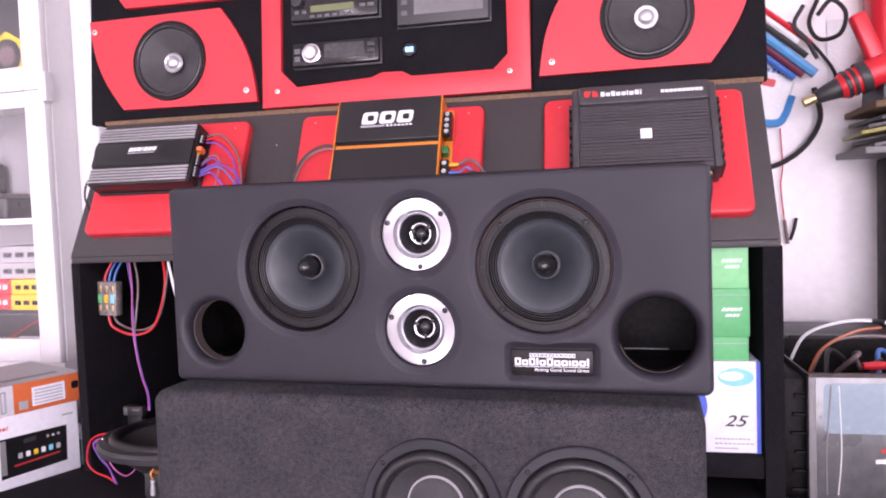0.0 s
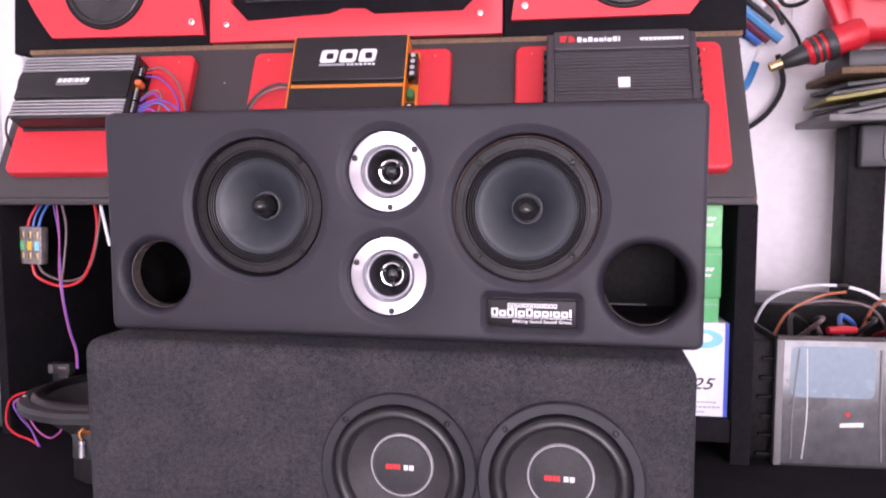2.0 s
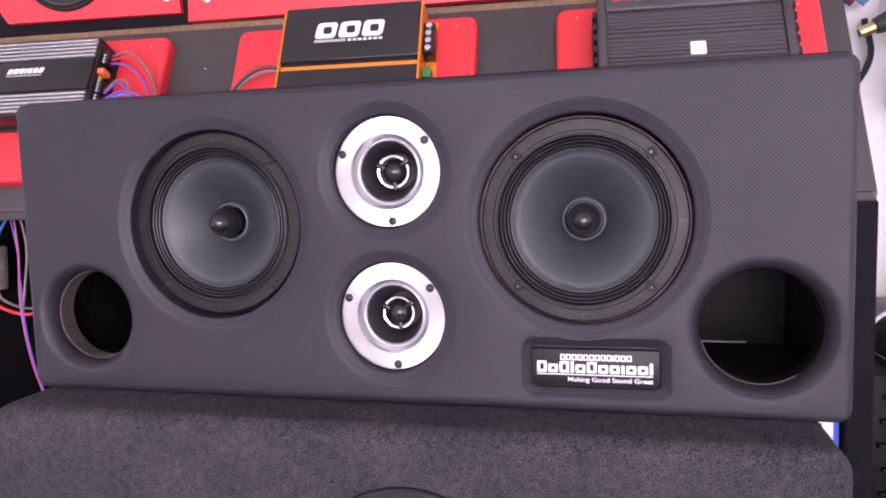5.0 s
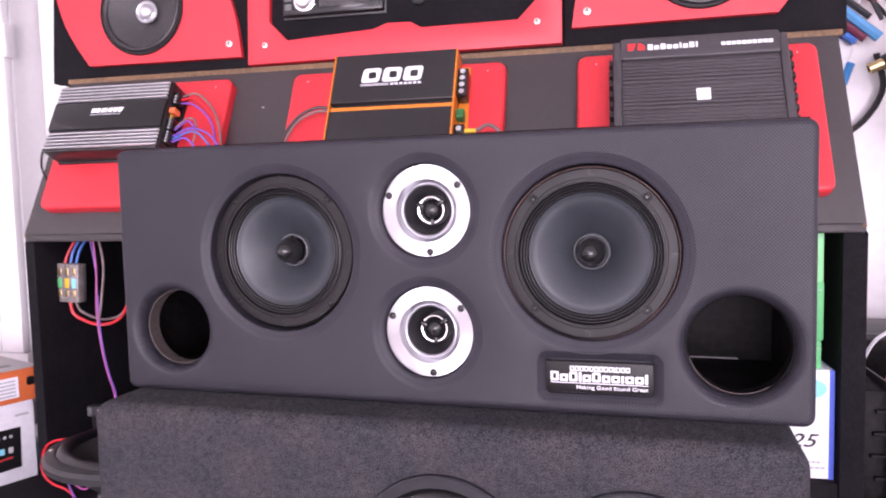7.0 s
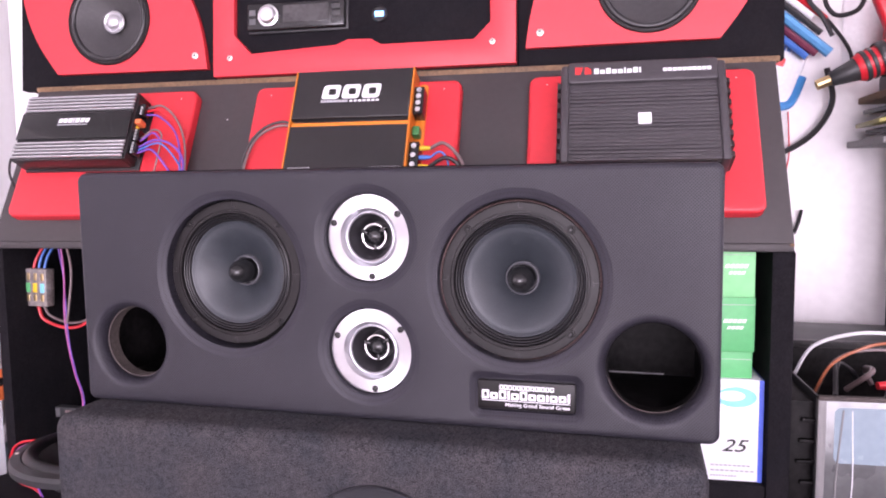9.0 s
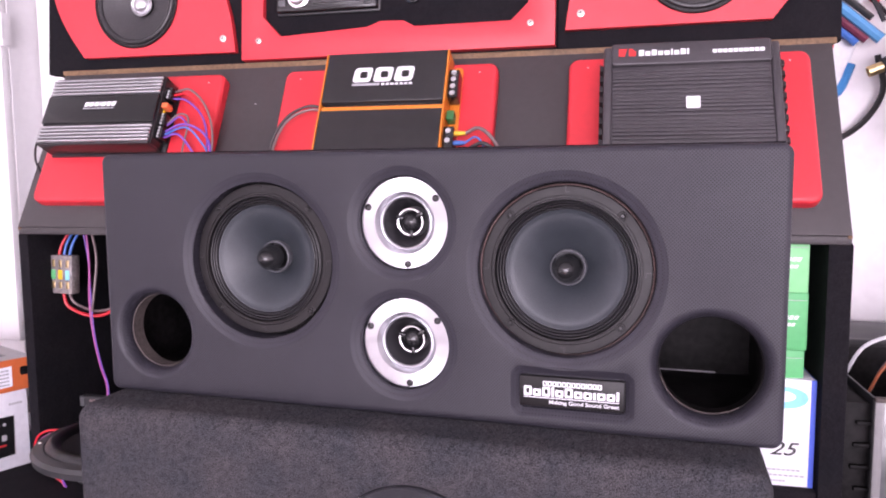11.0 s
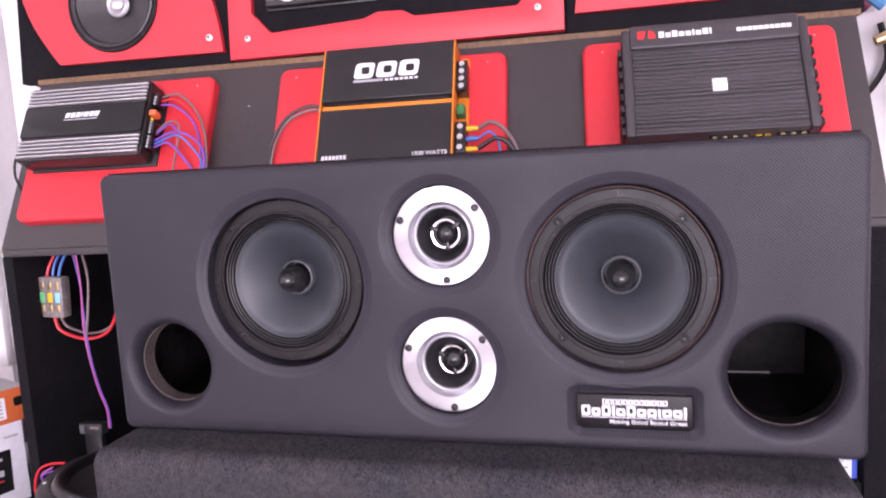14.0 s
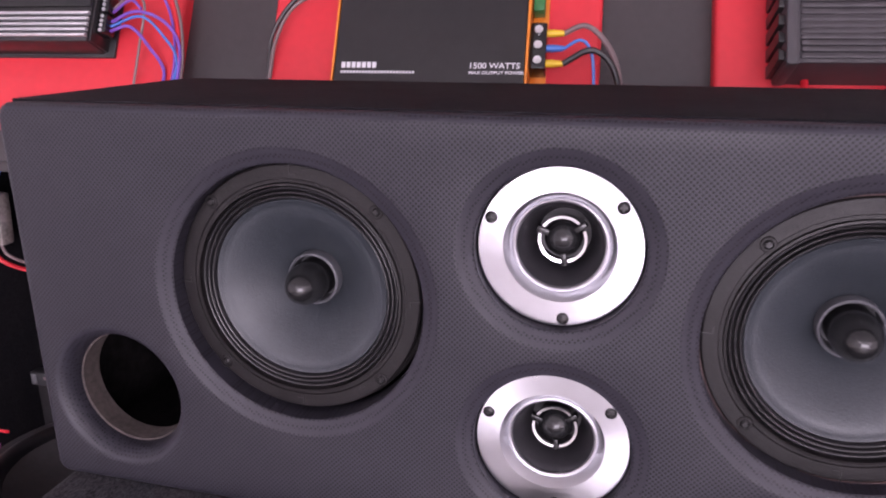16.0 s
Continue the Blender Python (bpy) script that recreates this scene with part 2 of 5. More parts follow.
GLASS = glass_mat("cabinet_glass")
COPPER = mat("copper_winding", (0.42, 0.17, 0.05), 0.4, 0.6, vary=0.15, bump=0)
BRASS = mat("brass", (0.62, 0.46, 0.24), 0.38, 1.0, vary=0.1, bump=0)


def plastic(name, color, rough=0.4):
    return mat(name, color, rough, vary=0.08, bump=0.08)


P_RED, P_BLUE, P_VIOLET = plastic("red_wire", (0.62, 0.02, 0.03)), plastic("blue_wire", (0.05, 0.16, 0.50)), plastic("violet_wire", (0.17, 0.07, 0.40))
P_MAUVE, P_BLACK, P_GREY = plastic("mauve_wire", (0.40, 0.08, 0.28)), plastic("black_wire", (0.014, 0.013, 0.014)), plastic("grey_wire", (0.17, 0.12, 0.12))
P_ORANGE, P_YELLOW, P_WHITE = plastic("orange_wire", (0.72, 0.17, 0.06)), plastic("yellow_plastic", (0.75, 0.48, 0.02)), plastic("white_plastic", (0.78, 0.78, 0.80))
P_GREEN, P_CYAN = plastic("green_card", (0.10, 0.46, 0.17), 0.5), plastic("cyan_print", (0.22, 0.62, 0.78), 0.5)
CARD_WHITE, CARD_BLUE = plastic("white_card", (0.82, 0.82, 0.87), 0.45), plastic("blue_card", (0.06, 0.12, 0.62), 0.45)
CARD_TEAL = plastic("teal_card", (0.20, 0.34, 0.36), 0.45)
CARD_RED = plastic("red_card", (0.58, 0.03, 0.05), 0.45)
CARD_ORANGE, CARD_GREY = plastic("orange_card", (0.74, 0.17, 0.05), 0.45), plastic("grey_card", (0.40, 0.39, 0.40), 0.5)
P_BLUE_BRIGHT = plastic("bright_blue_vinyl", (0.05, 0.27, 0.62))
P_BUTTON, P_RUST = plastic("button_grey", (0.10, 0.10, 0.105)), plastic("rust_wire", (0.42, 0.13, 0.06))
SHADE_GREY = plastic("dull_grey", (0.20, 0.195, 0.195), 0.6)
GREEN_LIGHT, P_DARK = plastic("pale_green_card", (0.22, 0.62, 0.27), 0.5), plastic("dark_plastic", (0.03, 0.03, 0.032), 0.45)
BIN_METAL = mat("scuffed_bin", (0.145, 0.148, 0.150), 0.3, 0.3, vary=0.22, scale=(7, 60), bump=0.5, bump_scale=14, dist=0.004)
SCREEN = mat("display_glass", (0.17, 0.165, 0.165), 0.14, vary=0.08, bump=0)
SMOKY = mat("smoky_window", (0.050, 0.048, 0.050), 0.2, vary=0.3, scale=(30, 120), bump=0)
LCD_GREEN = mat("lcd_window", (0.15, 0.17, 0.08), 0.25, vary=0.08, bump=0)
BLUE_GLOW = emissive("blue_led", (0.20, 0.55, 1.0), 2.2)
FILL_GLOW = emissive("fill_glow", (1.0, 0.98, 1.0), 3.0)


# ---- building helpers ----
def mesh_of(name, bm, material, smooth=True):
    bmesh.ops.recalc_face_normals(bm, faces=bm.faces)
    me = bpy.data.meshes.new(name)
    bm.to_mesh(me)
    bm.free()
    me.materials.append(material)
    if smooth:
        for p in me.polygons:
            p.use_smooth = True
        me.set_sharp_from_angle(angle=radians(32))
    return me


def part(name, bm, material, parent, label="", m=None, smooth=True):
    if isinstance(bm, list):
        return [part(name, b, material, parent, label, m, smooth) for b in bm][0]
    ob = new(name, mesh_of(name, bm, material, smooth))
    ob.parent = parent
    if m is not None:
        ob.matrix_basis = m
    return tagged(ob, label)


def thing(name, label, category, m=Matrix(), group="", kind=""):
    ob = new(name)
    ob.empty_display_size = 0.05
    ob.matrix_basis = m
    return tagged(ob, label, category, group, kind)


def solid(name, bm, material, label, category, m=Matrix(), group="", kind=""):
    ob = new(name, mesh_of(name, bm, material))
    ob.matrix_basis = m
    return tagged(ob, label, category, group, kind)


def cuboid(x0, x1, y0, y1, z0, z1, r=0.0, seg=2, bm=None):
    """A box with edges rounded by r."""
    own = bmesh.new()
    bmesh.ops.create_cube(own, size=1.0)
    for v in own.verts:
        v.co = Vector(((x0 + x1) / 2 + v.co.x * (x1 - x0), (y0 + y1) / 2 + v.co.y * (y1 - y0), (z0 + z1) / 2 + v.co.z * (z1 - z0)))
    if r:
        bmesh.ops.bevel(own, geom=own.edges[:], offset=r, segments=seg, profile=0.5, affect="EDGES")
    if bm is None:
        return own
    join(bm, own)
    return bm


def join(bm, other):
    me = bpy.data.meshes.new("joined")
    other.to_mesh(me)
    other.free()
    bm.from_mesh(me)
    bpy.data.meshes.remove(me)
    return bm


def moved(bm, m):
    bmesh.ops.transform(bm, matrix=m, verts=bm.verts)
    return bm


def lathe(profile, n=72, close=False):
    """Turns a profile of (radius, height) round the z axis."""
    bm = bmesh.new()
    rings = []
    for r, z in profile:
        if r < 1e-6:
            rings.append([bm.verts.new((0, 0, z))])
        else:
            rings.append([bm.verts.new((r * math.cos(2 * math.pi * i / n), r * math.sin(2 * math.pi * i / n), z)) for i in range(n)])
    for a, b in zip(rings, rings[1:] + ([rings[0]] if close else [])):
        for i in range(n):
            j = (i + 1) % n
            q = [a[i % len(a)], a[j % len(a)], b[j % len(b)], b[i % len(b)]]
            q = list(dict.fromkeys(q))
            if len(q) > 2:
                bm.faces.new(q)
    return bm


def slab(points, z0, z1, r=0.0, seg=2):
    """A flat outline with thickness from z0 to z1, its edges rounded by r."""
    bm = bmesh.new()
    f = bm.faces.new([bm.verts.new((x, y, z0)) for x, y in points])
    top = bmesh.ops.extrude_face_region(bm, geom=[f])
    for v in top["geom"]:
        if isinstance(v, bmesh.types.BMVert):
            v.co.z = z1
    if r:
        edges = [e for e in bm.edges if all(abs(v.co.z - z1) < 1e-7 for v in e.verts)]
        bmesh.ops.bevel(bm, geom=edges, offset=r, segments=seg, profile=0.5, affect="EDGES")
    return bm


def rounded(x0, x1, y0, y1, r, n=6):
    """Outline of a rectangle with round corners, anticlockwise."""
    out = []
    for cx, cy, a0 in ((x1 - r, y1 - r, 0), (x0 + r, y1 - r, 90), (x0 + r, y0 + r, 180), (x1 - r, y0 + r, 270)):
        for i in range(n + 1):
            a = radians(a0 + 90 * i / n)
            out.append((cx + r * math.cos(a), cy + r * math.sin(a)))
    return out


def circle(cx, cy, r, n=64):
    return [(cx + r * math.cos(2 * math.pi * i / n), cy + r * math.sin(2 * math.pi * i / n)) for i in range(n)]


def spline(points, per=8):
    """A smooth line through the points."""
    p = [Vector(q) for q in points]
    p = [2 * p[0] - p[1]] + p + [2 * p[-1] - p[-2]]
    out = []
    for a, b, c, d in zip(p, p[1:], p[2:], p[3:]):
        for i in range(per):
            t = i / per
            out.append(0.5 * (2 * b + (c - a) * t + (2 * a - 5 * b + 4 * c - d) * t * t + (3 * b - a - 3 * c + d) * t ** 3))
    return out + [p[-2]]


def wire(points, r, n=8, bm=None):
    """A round cable of radius r along a smooth line."""
    line = spline(points)
    bm = bm or bmesh.new()
    prev, side = None, None
    for i, q in enumerate(line):
        way = (line[min(i + 1, len(line) - 1)] - line[max(i - 1, 0)]).normalized()
        if side is None:
            side = way.orthogonal().normalized()
        side = (side - way * side.dot(way)).normalized()
        up = way.cross(side)
        ring = [bm.verts.new(q + r * (math.cos(2 * math.pi * k / n) * side + math.sin(2 * math.pi * k / n) * up)) for k in range(n)]
        if prev:
            for k in range(n):
                bm.faces.new((prev[k], prev[(k + 1) % n], ring[(k + 1) % n], ring[k]))
        else:
            bm.faces.new(ring[::-1])
        prev = ring
    bm.faces.new(prev)
    return bm


def lettering(text, size, width=None, depth=0.0004, shear=0.0, bold=0.0):
    """Letters as a mesh, its lower left corner at the origin; width: squeeze to it."""
    cu = bpy.data.curves.new("lettering", "FONT")
    cu.body, cu.size, cu.extrude, cu.shear, cu.offset = text, size, depth, shear, bold
    ob = bpy.data.objects.new("lettering", cu)
    scene.collection.objects.link(ob)
    bpy.context.view_layer.update()
    me = bpy.data.meshes.new_from_object(ob.evaluated_get(bpy.context.evaluated_depsgraph_get()))
    bm = bmesh.new()
    bm.from_mesh(me)
    bpy.data.objects.remove(ob)
    bpy.data.curves.remove(cu)
    bpy.data.meshes.remove(me)
    xs = [v.co.x for v in bm.verts]
    ys = [v.co.y for v in bm.verts]
    k = width / (max(xs) - min(xs)) if width else 1.0
    for v in bm.verts:
        v.co.x, v.co.y = (v.co.x - min(xs)) * k, v.co.y - min(ys)
    return bm


def bars(x0, x1, y0, y1, n, z=0.0004, gap=0.28, slant=0.0):
    """A row of plain blocks that stands for a mark or for writing that is not spelled out.
    n: their number, or a pattern of tall (H), low (h) and narrow (I, i) ones."""
    out = []
    pattern = n if isinstance(n, str) else "H" * n
    wide = [0.5 if c in "Ii" else 1.0 for c in pattern]
    w, x = (x1 - x0) / sum(wide), x0
    for c, k in zip(pattern, wide):
        a, b = x + w * gap / 2, x + w * k - w * gap / 2
        x += w * k
        top = y1 if c in "HI" else y0 + 0.74 * (y1 - y0)
        s = slant * (top - y0)
        out.append(slab([(a, y0), (b, y0), (b + s, top), (a + s, top)], 0, z))
    return out


def frames(x0, x1, y0, y1, pattern, stroke):
    """A row of hollow rounded blocks and bars that stands for a mark which is not spelled out."""
    out = []
    wide = [0.42 if c in "Ii" else 1.0 for c in pattern]
    w, x = (x1 - x0) / sum(wide), x0
    for c, k in zip(pattern, wide):
        a, b = x + w * 0.07, x + w * k - w * 0.07
        x += w * k
        top = y1 if c in "HI" else y0 + 0.74 * (y1 - y0)
        if c in "Ii" or b - a < 2.4 * stroke:
            out.append(slab([(a, y0), (b, y0), (b, top), (a, top)], 0, 0.0004))
            continue
        r = min(b - a, top - y0) * 0.14
        out.append(pierced(rounded(a, b, y0, top, r, 4), rounded(a + stroke, b - stroke, y0 + stroke * 0.9, top - stroke * 0.9, r * 0.3, 2), 0, 0.0004))
    return out


def front(x, z, y):
    """A pose on an upright face: local x to the right, local y up, local z towards the viewer."""
    return Matrix(((1, 0, 0, x), (0, 0, -1, y), (0, 1, 0, z), (0, 0, 0, 1)))


TURN_D = Matrix.Rotation(radians(4), 4, "Z")
SLOPE = TURN_D @ Matrix(((1, 0, 0, 0), (0, 0.4472, -0.8944, 0.385), (0, 0.8944, 0.4472, 1.27), (0, 0, 0, 1)))
UPPER = TURN_D @ Matrix(((1, 0, 0, 0), (0, 0.0797, -0.9968, 0.54), (0, 0.9968, 0.0797, 1.557), (0, 0, 0, 1)))


# ---- the room ----
def structure(name, bm, material, label, category):
    return solid(name, bm, material, label, category, kind="structure")


structure("floor", cuboid(-3.0, 4.9, -7.6, 1.40, -0.1, 0.0), TILE, "pale grey tiled shop floor", "floor")
structure("ceiling", cuboid(-3.0, 4.9, -7.6, 1.40, 2.8, 2.9), CEILING, "plain white ceiling of the shop", "ceiling")
structure("wall_back", cuboid(-2.88, 4.78, 1.28, 1.40, 0.0, 2.8), WALL_PAINT, "white painted wall behind the display", "wall")
structure("wall_left", cuboid(-3.0, -2.88, -7.6, 1.40, 0.0, 2.8), WALL_PAINT, "white painted side wall of the shop", "wall")
structure("wall_right", cuboid(4.78, 4.9, -7.6, 1.40, 0.0, 2.8), WALL_PAINT, "white painted side wall of the shop", "wall")
shopfront = cuboid(-2.88, -1.0, -7.6, -7.45, 0.0, 2.8)
cuboid(4.4, 4.78, -7.6, -7.45, 0.0, 2.8, bm=shopfront)
cuboid(-1.0, 4.4, -7.6, -7.45, 2.72, 2.8, bm=shopfront)
structure("wall_front", shopfront, WALL_PAINT, "white wall with the wide open shop front", "wall")
structure("ground", cuboid(-60, 60, -120, -7.6, -0.14, -0.05), ASPHALT, "grey street outside the shop", "ground")
# stepped white pilaster between the glass cabinet and the display
pil = cuboid(-1.116, -1.046, 0.640, 1.28, 0.0, 2.8, 0.012, 3)
cuboid(-1.0455, -1.000, 0.668, 1.28, 0.0, 2.8, 0.008, 3, bm=pil)
cuboid(-0.9995, -0.962, 0.690, 1.28, 0.0, 2.8, 0.008, 3, bm=pil)
structure("pilaster", pil, FRAME_PAINT, "stepped white pilaster beside the display", "pilaster")

# unseen fittings made up to go with the two added fill lamps
for lx in (-0.9, 2.3):
    added_fitting = thing("fill_fitting", "added fill light fitting on the unseen ceiling", "lamp", pose(lx, -3.6, 2.8), "ceiling lights")
    part("housing", cuboid(-0.09, 0.09, -0.65, 0.65, -0.025, 0.0, 0.005), FRAME_PAINT, added_fitting)
    part("tube", moved(lathe([(0, -0.6), (0.012, -0.6), (0.012, 0.6), (0, 0.6)], 12), pose(0, 0, -0.0, 90)), FILL_GLOW, added_fitting, "glowing tube of the added fill light", pose(0, 0, -0.038))

# black table that carries everything
table = thing("display_table", "long low table covered in black carpet", "table")
part("tabletop", cuboid(-1.9, 1.5, -0.42, 1.24, 0.765, 0.81, 0.012), BLACK_CARPET, table)
for tx in (-1.82, 1.40):
    part("side_panel", cuboid(tx, tx + 0.04, -0.38, 1.22, 0.0, 0.765), BLACK_CARPET, table)
part("front_panel", cuboid(-1.78, 1.40, -0.36, -0.33, 0.0, 0.765), BLACK_CARPET, table)


# ---- the three-way loudspeaker box ----
def ring_strip(bm, loops):
    """Joins loops of equal length with quads."""
    rows = [[bm.verts.new(p) for p in lp] for lp in loops]
    for a, b in zip(rows, rows[1:]):
        n = len(a)
        for i in range(n):
            bm.faces.new((a[i], a[(i + 1) % n], b[(i + 1) % n], b[i]))
    return rows


def inside(p, poly):
    hit = False
    for (x0, y0), (x1, y1) in zip(poly, poly[1:] + poly[:1]):
        if (y0 > p[1]) != (y1 > p[1]) and p[0] < (x1 - x0) * (p[1] - y0) / (y1 - y0) + x0:
            hit = not hit
    return hit


def baffle_shell(x0, x1, z0, z1, depth, edge, holes):
    """Wrapped box whose front has openings with rolled edges. Local x right, y up, z to the viewer.
    holes: (outline at an inset, width of the edge, its depth, throat depth, rolled or cut to a slope)."""
    from mathutils.geometry import delaunay_2d_cdt
    bm = bmesh.new()
    outer = rounded(x0 + edge, x1 - edge, z0 + edge, z1 - edge, 0.004, 5)
    flat = [outer] + [h[0](0.0) for h in holes]
    pts, edges = [], []
    for lp in flat:
        k = len(pts)
        pts += [Vector(p) for p in lp]
        edges += [(k + i, k + (i + 1) % len(lp)) for i in range(len(lp))]
    vs, _, fs, _, _, _ = delaunay_2d_cdt(pts, edges, [], 0, 1e-7)
    made = [bm.verts.new((v.x, v.y, 0)) for v in vs]
    for f in fs:
        c = sum((vs[i] for i in f), Vector((0, 0))) / len(f)
        if inside(c, outer) and not any(inside(c, lp) for lp in flat[1:]):
            bm.faces.new([made[i] for i in f])
    for v in [v for v in bm.verts if not v.link_faces]:
        bm.verts.remove(v)
    loops = []
    for i in range(7):
        a = radians(90 * i / 6)
        g = edge * math.sin(a)
        loops.append([(x, y, -edge * (1 - math.cos(a))) for x, y in rounded(x0 + edge - g, x1 - edge + g, z0 + edge - g, z1 - edge + g, 0.004 + g, 5)])
    loops.append([(x, y, -depth) for x, y, _ in loops[-1]])
    rows = ring_strip(bm, loops)
    bm.faces.new(rows[-1][::-1])
    for outline, roll, roll_depth, throat, sloped in holes:
        loops = []
        if sloped:
            for g, h in ((0.0, 0.0), (0.06, 0.02), (0.13, 0.07), (0.22, 0.16), (0.55, 0.50), (0.88, 0.83), (0.96, 0.93), (1.0, 1.06)):
                loops.append([(x, y, -roll_depth * h) for x, y in outline(roll * g)])
        else:
            for i in range(9):
                a = radians(90 * i / 8)
                loops.append([(x, y, -roll_depth * (1 - math.cos(a))) for x, y in outline(roll * math.sin(a))])
        loops.append([(x, y, -throat) for x, y in outline(roll)])
        ring_strip(bm, loops)
    bmesh.ops.remove_doubles(bm, verts=bm.verts, dist=1e-6)
    return bm


def pierced(outline, gap, z0, z1):
    """A flat board with one opening."""
    from mathutils.geometry import delaunay_2d_cdt
    bm = bmesh.new()
    pts = [Vector(p) for p in outline + gap]
    n = len(outline)
    edges = [(i, (i + 1) % n) for i in range(n)] + [(n + i, n + (i + 1) % len(gap)) for i in range(len(gap))]
    vs, _, fs, _, _, _ = delaunay_2d_cdt(pts, edges, [], 0, 1e-7)
    for z in (z0, z1):
        made = [bm.verts.new((v.x, v.y, z)) for v in vs]
        for f in fs:
            c = sum((vs[i] for i in f), Vector((0, 0))) / len(f)
            if inside(c, outline) and not inside(c, gap):
                bm.faces.new([made[i] for i in f])
    for lp in (outline, gap):
        ring_strip(bm, [[(x, y, z) for x, y in lp] for z in (z0, z1)])
    bmesh.ops.remove_doubles(bm, verts=bm.verts, dist=1e-6)
    return bm


def hole(cx, cy, r, n=96):
    return lambda g: circle(cx, cy, r - g, n)


BOX = front(0, 0, -0.008)
MID_L, MID_R, TW_A, TW_B = (-0.1730, 1.2572), (0.1622, 1.2545), (-0.0040, 1.3000), (-0.0035, 1.1730)
PORT_L, PORT_R = (-0.3110, 1.1690), (0.3000, 1.1685)
speaker_box = thing("speaker_box", "wide charcoal vinyl loudspeaker box with two midranges and two tweeters", "loudspeaker", BOX)
holes = [(hole(-0.1708, 1.2565, 0.0982), 0.0115, 0.0048, 0.026, True), (hole(0.1630, 1.2562, 0.0982), 0.0118, 0.0052, 0.028, True),
         (hole(*TW_A, 0.0605), 0.0116, 0.0050, 0.022, True), (hole(*TW_B, 0.0605), 0.0116, 0.0050, 0.022, True),
         (hole(*PORT_L, 0.0560), 0.0120, 0.016, 0.017, False), (hole(*PORT_R, 0.0590), 0.0115, 0.016, 0.017, False),
         (lambda g: rounded(0.1105 + g, 0.2325 - g, 1.1078 + g, 1.1605 - g, 0.011 - g * 0.6, 6), 0.009, 0.007, 0.010, True)]
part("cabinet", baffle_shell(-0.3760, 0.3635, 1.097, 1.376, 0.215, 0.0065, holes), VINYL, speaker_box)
# ledges closing the driver gaps, their shade carried by the board colour
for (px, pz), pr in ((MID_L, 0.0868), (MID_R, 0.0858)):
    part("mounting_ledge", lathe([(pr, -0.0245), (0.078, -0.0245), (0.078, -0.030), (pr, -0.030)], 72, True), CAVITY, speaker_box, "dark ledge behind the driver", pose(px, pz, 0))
part("felt_top", cuboid(-0.3695, 0.357, 1.3757, 1.3775, -0.212, -0.010, 0.0008), BLACK_CARPET, speaker_box, "black felt on the top face")
part("sign_bed", cuboid(0.114, 0.228, 1.112, 1.156, -0.013, -0.0095), VINYL, speaker_box)
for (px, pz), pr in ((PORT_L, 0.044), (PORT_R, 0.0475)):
    part("port_rim", lathe([(pr, -0.016), (pr - 0.001, -0.017), (pr - 0.001, -0.034), (pr + 0.010, -0.034), (pr + 0.010, -0.016)], 72, True), MDF if px < 0 else CAVITY, speaker_box, "raw fibreboard edge of the port" if px < 0 else "dark edge of the port", pose(px, pz, 0))
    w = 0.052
    # chamber boards: real stains, plus the port's shade in the colour
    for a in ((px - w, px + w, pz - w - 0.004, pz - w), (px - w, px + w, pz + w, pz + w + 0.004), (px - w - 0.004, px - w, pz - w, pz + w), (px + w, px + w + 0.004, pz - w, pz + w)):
        part("chamber_board", cuboid(*a, -0.19, -0.035), CAVITY, speaker_box, "stained inner board with the port's shade in its colour")
    part("chamber_board", cuboid(px - w, px + w, pz - w, pz + w, -0.194, -0.19), CAVITY, speaker_box, "stained inner board with the port's shade in its colour")
# bare sliver of board along the lower edge of the dark-rimmed port
part("bare_edge", wire([(PORT_R[0] + 0.0468 * math.cos(radians(a)), PORT_R[1] + 0.0468 * math.sin(radians(a)), -0.0172) for a in range(196, 312, 12)], 0.0007), MDF, speaker_box, "thin bare board edge")
# pale glue line low in the one chamber
part("glue_line", cuboid(PORT_R[0] - 0.051, PORT_R[0] + 0.016, 1.1170, 1.1183, -0.1898, -0.1880), CARD_GREY, speaker_box, "pale glue seam inside the port")


def screw(parent, x, y, z, r=0.0042, material=SCREW):
    bm = lathe([(0, 0.0014), (r * 0.55, 0.0014), (r, 0.0004), (r, -0.003)], 14)
    s = part("screw", bm, material, parent, m=pose(x, y, z))
    cross = cuboid(-r * 0.6, r * 0.6, -r * 0.12, r * 0.12, 0.0013, 0.0017)
    cuboid(-r * 0.12, r * 0.12, -r * 0.6, r * 0.6, 0.0013, 0.00165, bm=cross)
    part("slot", cross, P_BLACK, s)
    return s


